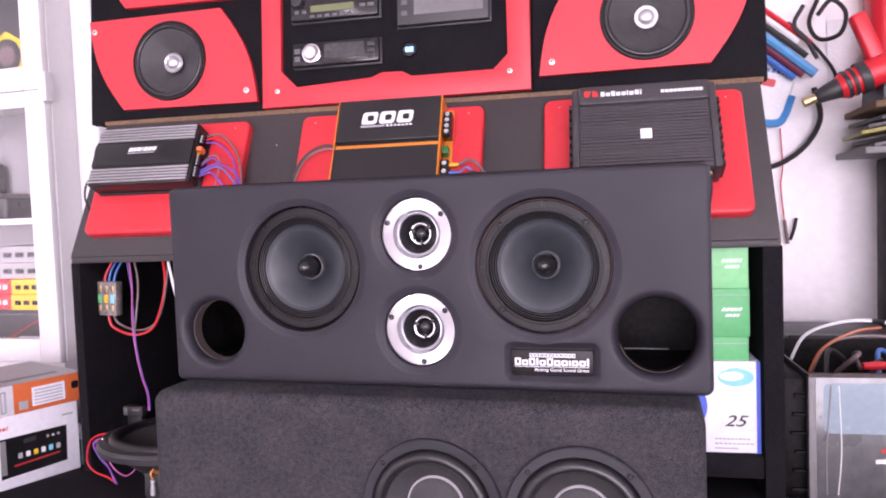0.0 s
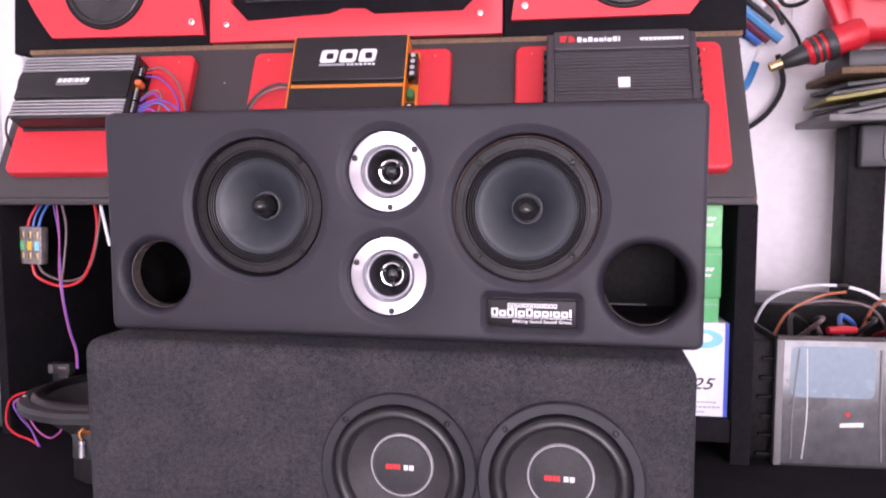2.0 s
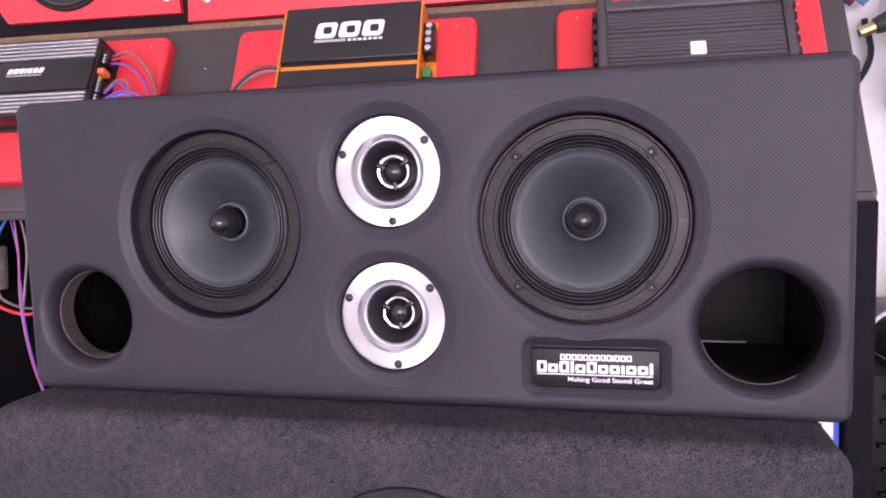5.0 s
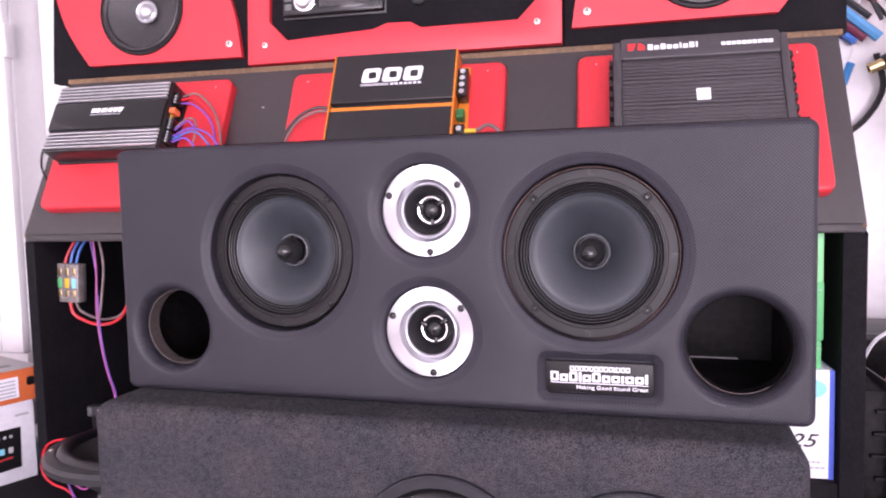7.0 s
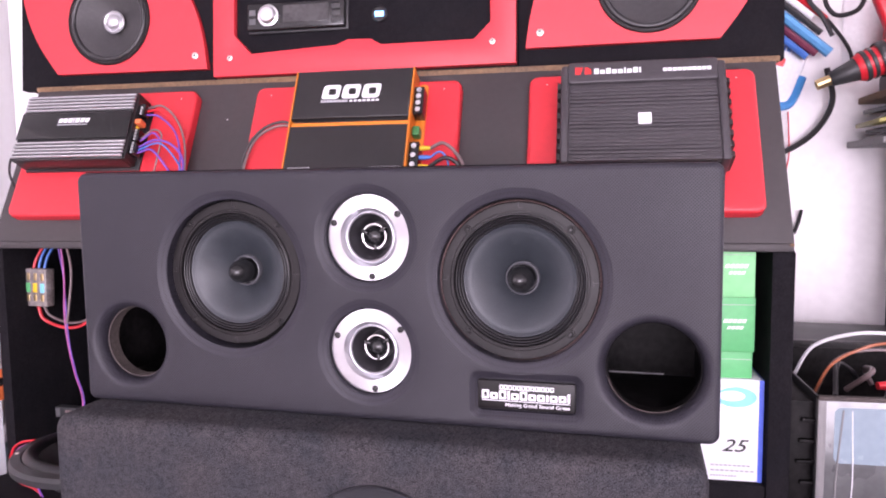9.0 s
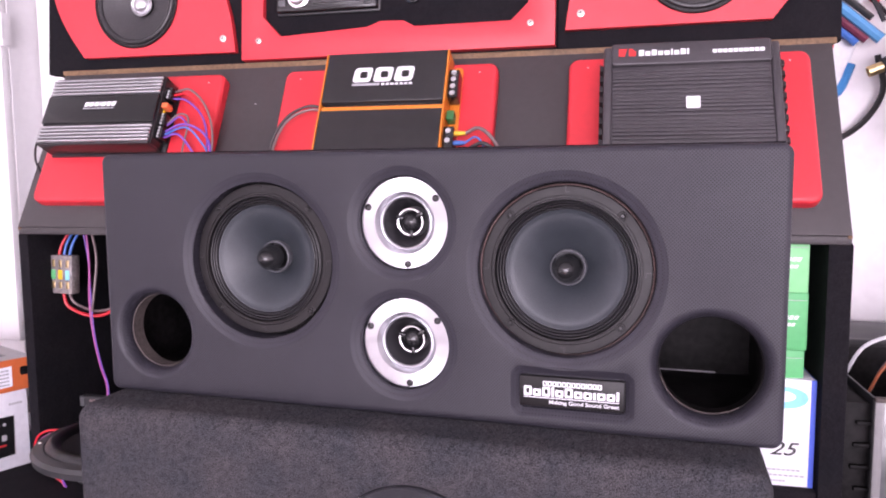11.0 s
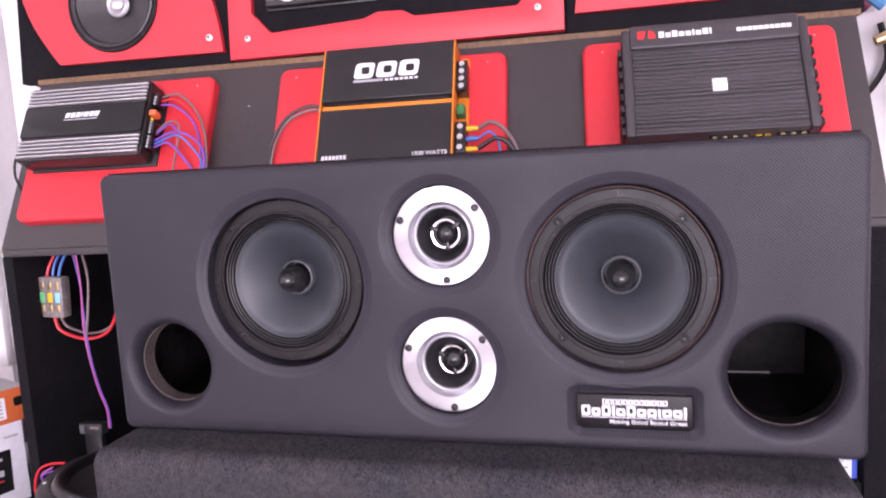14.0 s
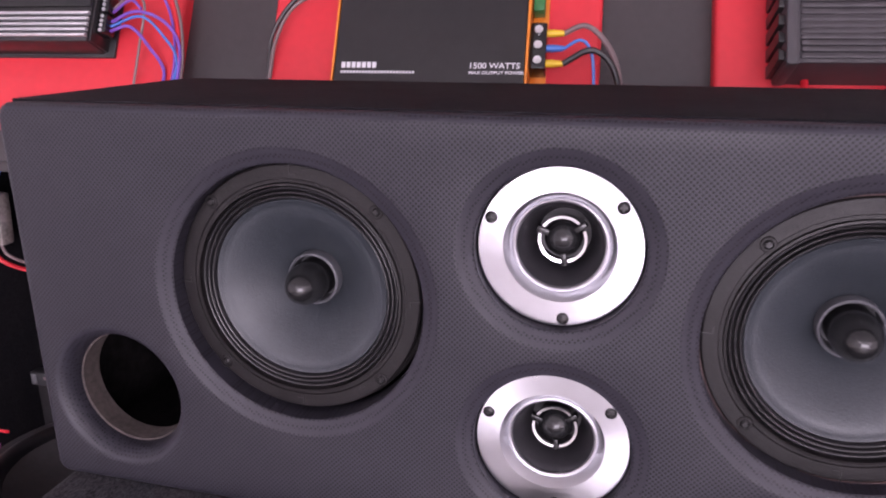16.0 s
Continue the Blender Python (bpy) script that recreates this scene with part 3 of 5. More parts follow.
def midrange(x, y, z, turn, bolt, rim=False):
    """A 165 mm driver with accordion surround, pressed cone and bullet."""
    d = thing("midrange_driver", "", "", pose(x, y, z))
    d.parent = speaker_box
    R = 0.0842
    part("flange", lathe([(R, -0.006), (R, -0.0010), (R - 0.0010, 0), (0.0748, 0.0), (0.0742, -0.0008), (0.0722, -0.0008), (0.0717, 0.0012), (0.0704, 0.0014), (0.0698, -0.003), (0.069, -0.008)], 96), FLANGE, d)
    rolls = [(0.0700, -0.0012)]
    for k in range(3):
        c = 0.0683 - k * 0.0030
        for i in range(9):
            a = math.pi * i / 8
            rolls.append((c + 0.0013 * math.cos(a), -0.0042 + 0.0034 * math.sin(a) - 0.0003 * k))
    rolls.append((0.0602, -0.0055))
    part("surround", lathe(rolls, 96), SURROUND, d)
    cone = [(0.0608, -0.0048), (0.0604, -0.0040), (0.0580, -0.0050), (0.0576, -0.0054)]
    for i in range(1, 15):
        t = i / 14
        cone.append((0.0576 - 0.0406 * t, -0.0054 - 0.029 * t ** 1.42))
    part("cone", lathe(cone, 96), CONE, d, "dark grey pressed paper cone")
    part("collar", lathe([(0.0188, -0.0360), (0.0186, -0.0262), (0.0182, -0.0246), (0.0172, -0.0240), (0.0163, -0.0248), (0.0158, -0.038), (0.0, -0.039)], 64), COLLAR, d, "grey ring round the bullet")
    plug = [(0.0140, -0.034), (0.0140, -0.015)]
    for i in range(1, 11):
        a = radians(90 * i / 10)
        plug.append((0.0140 * math.cos(a) ** 0.95, -0.015 + 0.0185 * math.sin(a) ** 1.15))
    plug[-1] = (0.0, plug[-1][1])
    part("phase_plug", lathe(plug, 48), GLOSS_BLACK, d, "glossy black bullet plug")
    for k in range(4):
        a = radians(turn + 90 * k)
        lug = moved(lathe([(0, 0.0006), (0.0040, 0.0006), (0.0046, 0.0001), (0.0046, -0.002)], 20), pose(bolt * math.cos(a), bolt * math.sin(a), 0))
        part("screw_lug", lug, FLANGE, d, "pressed dark lug")
        screw(d, bolt * math.cos(a), bolt * math.sin(a), 0.0004, 0.0030)
        b = turn + 45 + 90 * k
        groove = moved(cuboid(-0.0034, 0.0034, -0.0004, 0.0004, 0, 0.0005), pose(0.0808 * math.cos(radians(b)), 0.0808 * math.sin(radians(b)), 0, 0, 0, b))
        join(groove, moved(cuboid(-0.0004, 0.0004, -0.0045, 0.0, 0, 0.00045), pose(0.0776 * math.cos(radians(b)), 0.0776 * math.sin(radians(b)), 0, 0, 0, b)))
        part("notch", groove, P_BLACK, d, "stepped cut in the flange")
    if rim:
        part("glue_rim", lathe([(R + 0.0002, -0.004), (R + 0.0004, -0.0002), (R + 0.0014, 0.0006), (R + 0.0021, -0.0008), (R + 0.0022, -0.006)], 96), WORN_RIM, d, "brown frayed cut edge")
    return d


midrange(*MID_L, -0.0150, 45, 0.0802)
midrange(*MID_R, -0.0165, 45, 0.0772, True)


def tweeter(x, y, z, angles):
    d = thing("tweeter", "", "", pose(x, y, z))
    d.parent = speaker_box
    part("face_ring", lathe([(0.0482, -0.006), (0.0482, -0.0008), (0.0474, 0.0), (0.0330, 0.0), (0.0325, -0.0005), (0.0284, -0.0062), (0.0281, -0.0052), (0.0272, -0.0048), (0.0262, -0.0054), (0.0256, -0.0070)], 96), ALU, d, "bright turned aluminium ring")
    horn = [(0.0259, -0.0066)]
    for i in range(1, 11):
        t = i / 10
        horn.append((0.0259 - 0.0099 * t ** 0.7, -0.0066 - 0.0286 * t))
    horn.append((0.0, -0.037))
    part("horn", lathe(horn, 72), HORN, d, "satin black horn throat")
    for k in range(3):
        bm = bmesh.new()
        a0, a1 = radians(angles[k] + 10), radians(angles[k] + 110)
        sec = ((0.0130, -0.0186), (0.0147, -0.0184), (0.0152, -0.0194), (0.0138, -0.0220))
        prev = None
        for i in range(15):
            a = a0 + (a1 - a0) * i / 14
            row = [bm.verts.new((r * math.cos(a), r * math.sin(a), zz)) for r, zz in sec]
            if prev:
                for j in range(4):
                    bm.faces.new((prev[j], prev[(j + 1) % 4], row[(j + 1) % 4], row[j]))
            else:
                bm.faces.new(row)
            prev = row
        bm.faces.new(prev[::-1])
        part("chrome_arc", bm, CHROME, d, "chrome ring segment")
        a = radians(angles[k])
        part("spoke", moved(cuboid(0.009, 0.0168, -0.0016, 0.0016, -0.024, -0.0181, 0.0005), pose(0, 0, 0, 0, 0, angles[k])), GLOSS_BLACK, d)
    part("bullet", lathe([(0.0116, -0.036), (0.0114, -0.023), (0.0095, -0.0195), (0.0060, -0.0165), (0.0020, -0.0148), (0, -0.0146)], 48), GLOSS_BLACK, d)
    for a in angles:
        screw(d, 0.0432 * math.cos(radians(a)), 0.0432 * math.sin(radians(a)), 0.0002, 0.0037)


tweeter(*TW_A, -0.0115, (158, 37, 275))
tweeter(*TW_B, -0.0115, (158, 36, 275))

sign = part("name_plate", cuboid(0.1195, 0.2225, 1.1185, 1.1495, -0.0100, -0.0040, 0.0012), FLANGE, speaker_box, "small black name plate with white print")
part("shop_mark", frames(0.1430, 0.2010, 1.1402, 1.1452, "HHHHHHHHHIHHH", 0.0011), WHITE_INK, sign, "thin white block mark", pose(0, 0, -0.0040))
part("brand_mark", frames(0.1235, 0.2180, 1.1297, 1.1392, "HhHIhHhhihhI", 0.0024), WHITE_INK, sign, "bold white block mark", pose(0, 0, -0.0040))
part("rule", cuboid(0.1240, 0.2175, 1.1278, 1.1286, 0, 0.0004), WHITE_INK, sign, m=pose(0, 0, -0.0040))
part("slogan", lettering("Making Good Sound Great", 0.0052, 0.068, bold=0.00008), WHITE_INK, sign, "white slogan lettering", pose(0.1495, 1.1212, -0.0039))

# ---- carpeted subwoofer box below ----
def subwoofer_box():
    box = thing("subwoofer_box", "grey carpeted subwoofer box standing on the black table", "loudspeaker", front(0, 0, -0.070))
    bm = baffle_shell(-0.3765, 0.350, 0.81, 1.097, 0.36, 0.016, [(hole(0.0265, 0.9600, 0.0770), 0.001, 0.002, 0.02, False), (hole(0.2085, 0.9600, 0.0770), 0.001, 0.002, 0.02, False)])
    part("enclosure", bm, CARPET, box)
    for cx in (0.0265, 0.2085):
        w = thing("woofer", "", "", pose(cx, 0.9600, 0))
        w.parent = box
        part("flange", lathe([(0.0905, 0.0), (0.0905, 0.0048), (0.0888, 0.0065), (0.0785, 0.0060), (0.0768, 0.0045), (0.0760, 0.0)], 96), SATIN_FRAME, w, "satin slate frame")
        s = [(0.0765, 0.0055)]
        for i in range(13):
            a = math.pi * i / 12
            s.append((0.0680 + 0.0075 * math.cos(a), 0.0045 + 0.0085 * math.sin(a)))
        s.append((0.0595, 0.003))
        part("surround", lathe(s, 96), SURROUND, w, "black foam surround")
        part("cone", lathe([(0.0600, 0.003), (0.050, -0.006), (0.036, -0.018), (0.033, -0.020)], 96), DARK_CONE, w)
        cap = [(0.0365, -0.018), (0.0350, -0.0135), (0.0335, -0.0140)]
        for i in range(1, 9):
            t = i / 8
            cap.append((0.0335 * (1 - t), -0.0140 + 0.0040 * math.sin(t * math.pi / 2)))
        dust = part("dust_cap", lathe(cap, 72), WEAVE, w, "woven dust cap")
        part("cap_ring", lathe([(0.0376, -0.0165), (0.0364, -0.0136), (0.0346, -0.0138), (0.0350, -0.017)], 72), CARD_GREY, w, "grey stitched ring")
        part("brand_mark", bars(-0.018, 0.000, -0.0035, 0.0028, 4, gap=0.16), RED_INK, dust, "red block mark", pose(0, 0, -0.0102))
        part("brand_mark", bars(0.003, 0.016, -0.0035, 0.0025, 2, gap=0.2), WHITE_INK, dust, "white block mark", pose(0, 0, -0.0102))
        for k in range(4):
            a = radians(46 + 90 * k)
            screw(w, 0.0835 * math.cos(a), 0.0835 * math.sin(a), 0.0065, 0.0036)


subwoofer_box()


# ---- display cabinet ----
cab = thing("display_cabinet", "black car-audio display cabinet with a sloped grey middle", "display cabinet", TURN_D)
side = [(0.385, 0.81), (0.385, 1.2475), (0.4005, 1.2560), (0.5445, 1.5440), (0.5485, 1.5525), (0.90, 1.5525), (0.90, 0.81)]


def side_panel(x0, x1):
    bm = slab([(y, z) for y, z in side], 0, x1 - x0, 0.002)
    return moved(bm, Matrix(((0, 0, 1, x0), (1, 0, 0, 0), (0, 1, 0, 0), (0, 0, 0, 1))))


part("side_panel", side_panel(-0.838, -0.819), BLACK_CARPET, cab)
part("side_panel", side_panel(0.505, 0.537), BLACK_CARPET, cab)
part("shelf", cuboid(0.05, 0.505, 0.39, 0.88, 0.845, 0.885, 0.003), BLACK_CARPET, cab)
part("back_panel", cuboid(-0.819, 0.505, 0.80, 0.82, 0.81, 1.55), BLACK_CARPET, cab)
part("divider", cuboid(0.03, 0.05, 0.42, 0.80, 0.81, 1.245), BLACK_CARPET, cab)
slope_board = cuboid(-0.836, 0.534, -0.009, 0.312, -0.018, 0.0, 0.003)
part("sloped_panel", slope_board, GREY_VINYL, cab, "sloped grey leatherette panel", TURN_D.inverted() @ SLOPE)
part("front_rail", cuboid(-0.836, 0.534, 0.383, 0.3995, 1.2485, 1.2615, 0.003), GREY_VINYL, cab, "grey leatherette lip")
part("wood_edge", cuboid(-0.84, 0.54, 0.5235, 0.5425, 1.5465, 1.5560, 0.001), WOOD, cab, "raw brown plywood edge")
# worn corners where the covering has rubbed through
for wx in (-0.836, 0.528):
    part("worn_corner", cuboid(wx, wx + 0.006, 0.3822, 0.386, 1.257, 1.2620, 0.001), WOOD, cab, "bare worn corner")

# padded mounting boards on the slope
for x0, x1 in ((-0.806, -0.475), (-0.357, 0.021), (0.137, 0.496)):
    pad = thing("mounting_pad", "red leatherette mounting pad on the sloped panel", "pad", SLOPE, "red mounting pads")
    part("cover", slab(rounded(x0, x1, 0.033, 0.287, 0.016, 5), 0.0, 0.020, 0.007, 4), RED_VINYL, pad)
    for sx in (x0 + 0.030, x1 - 0.030):
        part("stud", lathe([(0, 0.0005), (0.0010, 0.0004), (0.0013, 0.0)], 10), SILVER_SCREW, pad, "small pale stud", pose(sx, 0.268, 0.0200))
part("fleck", cuboid(-0.417, -0.414, 0.232, 0.2335, 0.0002, 0.0006), WHITE_INK, cab, "white paint fleck", TURN_D.inverted() @ SLOPE)

# upper part
top_box = thing("upper_cabinet", "black carpeted upper display housing with red panels", "display cabinet", UPPER)
for hx0, hx1, nm in ((-0.886, -0.463, "side_board"), (-0.462, 0.114, "centre_board"), (0.115, 0.550, "side_board")):
    if nm == "centre_board":
        part(nm, cuboid(hx0, hx1, -0.004, 0.62, -0.020, 0.0, 0.003), BLACK_CARPET, top_box)
        continue
    sx, sy = (-0.6825, 0.126) if hx0 < 0 else (0.3365, 0.136)
    part(nm, pierced([(hx0, -0.004), (hx1, -0.004), (hx1, 0.30), (hx0, 0.30)], circle(sx, sy, 0.072, 48), -0.020, 0.0), BLACK_CARPET, top_box, smooth=False)
    part(nm, cuboid(hx0, hx1, 0.3005, 0.62, -0.058, -0.044), BLACK_CARPET, top_box)
part("casing", cuboid(-0.884, 0.548, -0.002, 0.618, -0.36, -0.060, 0.002), BLACK_CARPET, top_box)
for ex0, ex1, ey0, ey1 in ((-0.884, -0.866, -0.002, 0.618), (0.530, 0.548, -0.002, 0.618), (-0.865, 0.529, -0.002, 0.016)):
    part("edge_board", cuboid(ex0, ex1, ey0, ey1, -0.0595, -0.0205), BLACK_CARPET, top_box)


def arc(p, q, bulge, n=10):
    """Points from p to q along a bowed line (without q)."""
    p, q = Vector(p), Vector(q)
    nrm = Vector((q - p).yx)
    nrm.x = -nrm.x
    return [tuple(p + (q - p) * (i / n) + nrm * bulge * math.sin(math.pi * i / n)) for i in range(n)]


def door_pod(flip, x_shift, y_shift, name_label):
    """Red door-panel pod with its coaxial speaker."""
    def P(x, y):
        return ((-x if flip else x) + x_shift, y + y_shift)
    pts = arc((-0.197, 0.226), (-0.112, 0.022), -0.085) + arc((-0.112, 0.022), (0.209, 0.020), 0) + arc((0.209, 0.020), (0.125, 0.230), -0.085) + arc((0.125, 0.230), (-0.197, 0.226), 0)
    pts = [P(*p) for p in pts]
    pod = thing("speaker_pod", name_label, "speaker panel", UPPER @ pose(0, 0, 0.0005), "red speaker pods")
    bm = pierced(pts, circle(*P(0.002, 0.1235), 0.072, 48), 0.0, 0.012)
    part("panel", bm, RED_BOARD, pod, smooth=False)
    cx, cy = P(0.002, 0.1235)
    d = thing("coaxial_speaker", "", "", pose(cx, cy, 0.012))
    d.parent = pod
    part("flange", lathe([(0.0880, 0.0), (0.0880, 0.003), (0.0865, 0.0045), (0.0825, 0.0045), (0.0815, 0.002)], 72), FLANGE, d)
    part("surround", lathe([(0.0820, 0.003)] + [(0.0765 + 0.0052 * math.cos(math.pi * i / 8), 0.003 + 0.004 * math.sin(math.pi * i / 8)) for i in range(9)] + [(0.0705, 0.001)], 72), SURROUND, d)
    part("cone", lathe([(0.0712, 0.0025), (0.0690, 0.0015), (0.056, -0.006), (0.040, -0.014), (0.024, -0.023), (0.0, -0.032)], 72), DARK_CONE, d, "mottled dark grey cone")
    part("tweeter_cup", lathe([(0.0145, -0.034), (0.0190, -0.020), (0.0225, -0.0150), (0.0205, -0.0130), (0.0160, -0.0160)], 48), FIN if not flip else P_WHITE, d, "pale tweeter ring")
    part("dome", lathe([(0.0160, -0.016), (0.0148, -0.0115), (0.0110, -0.0075), (0.0055, -0.0055), (0, -0.0050)], 40), FIN, d, "silver tweeter dome")
    for k in range(4):
        a = radians(45 + 90 * k)
        part("screw_ear", moved(lathe([(0, 0.0055), (0.0022, 0.0055), (0.0034, 0.0047), (0.0034, 0.0)], 14), pose(0.0845 * math.cos(a), 0.0845 * math.sin(a), 0)), SCREW, d)
    for sx, sy in ((0.184, 0.046), (-0.184, 0.202)):
        x, y = P(sx, sy)
        screw(pod, x, y, 0.0125, 0.0062, SILVER_SCREW)


door_pod(False, -0.6825, 0.0, "red speaker pod with a round black coaxial speaker and silver dome")
door_pod(True, 0.3365, 0.010, "red speaker pod with a black coaxial speaker and white-ringed dome")
door_pod(False, -0.6765, 0.228, "upper red speaker pod with a round black coaxial speaker")

# centre dash panel: red frame with black inset
dash = thing("dash_panel", "red dashboard frame with black inset holding car radios", "dashboard panel", UPPER @ pose(0, 0, 0.0005))
inset = [(-0.414, 0.50), (-0.416, 0.079), (-0.382, 0.043), (-0.218, 0.052), (-0.194, 0.061), (-0.151, 0.060), (-0.131, 0.049), (0.037, 0.050), (0.066, 0.079), (0.062, 0.50)]
frame_pts = [(-0.459, 0.56), (-0.459, 0.003), (0.111, 0.005), (0.111, 0.56), (0.062, 0.56)] + inset[::-1][1:-1] + [(-0.414, 0.56)]
bm = slab(frame_pts, 0.0, 0.016, 0.0015)
part("frame", bm, RED_BOARD, dash, "red frame")
part("inset_board", slab([(-0.418, 0.56), (-0.420, 0.077), (-0.384, 0.039), (0.039, 0.045), (0.070, 0.077), (0.066, 0.56)], 0.0, 0.004), BLACK_CARPET, dash, "black felt inset")
for sx, sy in ((-0.425, 0.037), (0.070, 0.044)):
    screw(dash, sx, sy, 0.0165, 0.0052, SILVER_SCREW)


def radio(x0, x1, y0, y1, kind):
    r = thing("car_radio", {"knob": "single-slot car radio with a silver knob and dark display", "tape": "black car radio with greenish display window", "screen": "double-slot car radio with a pale screen"}[kind], "car radio", UPPER @ pose(0, 0, 0.0045), "car radios")
    part("bezel", cuboid(x0 - 0.003, x1 + 0.003, y0 - 0.003, y1 + 0.003, 0.0, 0.006, 0.002), P_DARK, r)
    body = part("faceplate", cuboid(x0, x1, y0, y1, 0.004, 0.019, 0.003, 3), GLOSS_BLACK if kind != "screen" else P_DARK, r)
    z = 0.019
    h = y1 - y0
    if kind == "knob":
        k = part("knob_ring", lathe([(0.0205, 0.0), (0.0200, 0.003), (0.0160, 0.0045), (0.0150, 0.003)], 48), CHROME, r, "chrome knob ring", pose(x0 + 0.043, y0 + h * 0.52, z))
        part("knob", lathe([(0.0150, 0.0), (0.0145, 0.010), (0.0125, 0.012), (0.0, 0.0125)], 40), FIN, k, "silver volume knob")
        part("display", cuboid(x0 + 0.071, x1 - 0.030, y0 + 0.012, y1 - 0.006, z - 0.0005, z + 0.0006), SMOKY, r, "smoky display window")
        for i in range(3):
            part("button", cuboid(x1 - 0.024, x1 - 0.008, y0 + 0.006 + i * 0.013, y0 + 0.015 + i * 0.013, z, z + 0.0015, 0.0005), P_DARK, r)
        for i in range(2):
            part("button", cuboid(x0 + 0.005, x0 + 0.018, y0 + 0.010 + i * 0.016, y0 + 0.021 + i * 0.016, z, z + 0.0015, 0.0005), P_BUTTON, r)
    elif kind == "tape":
        part("display", cuboid(x0 + 0.045, x0 + 0.140, y0 + 0.016, y0 + 0.030, z - 0.0005, z + 0.0006), LCD_GREEN, r, "greenish display window")
        for i in range(6):
            part("button", cuboid(x0 + 0.044 + i * 0.0165, x0 + 0.054 + i * 0.0165, y0 + 0.005, y0 + 0.010, z, z + 0.0012, 0.0004), P_BUTTON, r)
        part("knob", lathe([(0.012, 0.0), (0.0112, 0.009), (0.0, 0.010)], 32), P_DARK, r, m=pose(x0 + 0.017, y0 + 0.040, z))
        for i in range(2):
            part("button", cuboid(x1 - 0.040 + i * 0.018, x1 - 0.026 + i * 0.018, y0 + 0.018, y0 + 0.026, z, z + 0.0012, 0.0004), P_BUTTON, r)
            part("button", cuboid(x0 + 0.010 + i * 0.016, x0 + 0.020 + i * 0.016, y0 + 0.014, y0 + 0.022, z, z + 0.0012, 0.0004), P_BUTTON, r)
    else:
        part("screen", cuboid(x0 + 0.036, x1 - 0.012, y0 + 0.020, y1 - 0.010, z - 0.0005, z + 0.0006), SCREEN, r, "pale reflecting screen")
        for i in range(3):
            part("button", cuboid(x0 + 0.010, x0 + 0.022, y0 + 0.020 + i * 0.022, y0 + 0.030 + i * 0.022, z, z + 0.0012, 0.0004), P_BUTTON, r)


radio(-0.387, -0.198, 0.084, 0.133, "knob")
radio(-0.390, -0.198, 0.180, 0.234, "tape")
radio(-0.158, 0.032, 0.151, 0.253, "screen")
usb = thing("voltage_meter", "small round meter with glowing blue digits", "meter", UPPER @ pose(-0.137, 0.106, 0.0045))
part("bezel", lathe([(0.0155, 0.0), (0.0155, 0.004), (0.0140, 0.005), (0.0125, 0.0035), (0, 0.0035)], 40), GLOSS_BLACK, usb)
part("digits", bars(-0.0085, 0.0085, -0.005, 0.005, 3, gap=0.12), BLUE_GLOW, usb, "glowing blue digits", pose(0, 0, 0.0036))


# ---- amplifiers on the red pads ----
def amp_ribbed():
    """Black amplifier with two groups of bare fins."""
    x0, x1, s0, s1 = -0.790, -0.566, 0.123, 0.259
    a = thing("amplifier", "black amplifier with two bands of bare aluminium fins", "amplifier", SLOPE @ pose(0, 0, 0.020), "amplifiers")
    part("body", cuboid(x0, x1, s0, s1, 0.0, 0.0405, 0.003), BLACK_METAL, a)
    part("base_flange", cuboid(x0 + 0.004, x1 + 0.012, s0 - 0.004, s1 - 0.006, 0.0, 0.004, 0.001), BLACK_METAL, a)
    for base in (s0 + 0.005, s1 - 0.036):
        for i in range(5):
            y = base + i * 0.0068
            part("fin", cuboid(x0 + 0.0005, x1 - 0.0005, y, y + 0.0034, 0.040, 0.0448, 0.0008), FIN, a, "bare aluminium fin")
    part("centre_band", cuboid(x0, x1, s0 + 0.042, s1 - 0.040, 0.0395, 0.0440, 0.001), GLOSS_BLACK, a)
    part("brand_mark", bars(-0.712, -0.648, 0.197, 0.206, "HHHIHHH", gap=0.2, slant=0.25), WHITE_INK, a, "slanted white block mark", pose(0, 0, 0.0440))
    part("small_print", bars(-0.712, -0.650, 0.192, 0.1945, 16, gap=0.3), GREY_INK, a, "fine unreadable print", pose(0, 0, 0.0440))
    part("end_plate", cuboid(x1, x1 + 0.003, s0 + 0.002, s1 - 0.002, 0.002, 0.038, 0.0008), BLACK_METAL, a)
    for k, y in enumerate((0.228, 0.176, 0.150)):
        t = part("terminal_block", cuboid(x1 + 0.002, x1 + 0.015, y - 0.012, y + 0.011, 0.014, 0.032, 0.0012), GLOSS_BLACK, a, "green-black terminal block")
        for i in range(4 if k else 3):
            part("terminal_screw", moved(lathe([(0, 0.001), (0.0022, 0.001), (0.0022, -0.001)], 10), pose(x1 + 0.009, y - 0.009 + i * 0.0058, 0.032)), FIN, t)
    part("fuse", cuboid(x1 + 0.002, x1 + 0.014, 0.198, 0.207, 0.016, 0.034, 0.001), P_ORANGE, a, "orange blade fuse")
    part("indicator", cuboid(x1 + 0.002, x1 + 0.006, 0.192, 0.196, 0.022, 0.027), P_YELLOW, a)
    for y in (0.236, 0.148):
        part("plug_lead", wire([(x0 + 0.002, y, 0.02), (x0 - 0.012, y + 0.002, 0.022), (x0 - 0.024, y - 0.012, 0.016), (x0 - 0.026, y - 0.035, 0.006), (x0 - 0.022, y - 0.055, -0.012)], 0.0022), P_BLACK, a, "thin black lead")


amp_ribbed()


def lead(points, r, material, label, m=SLOPE):
    return solid("cable", wire(points, r), material, label, "cable", m, "loose cables")


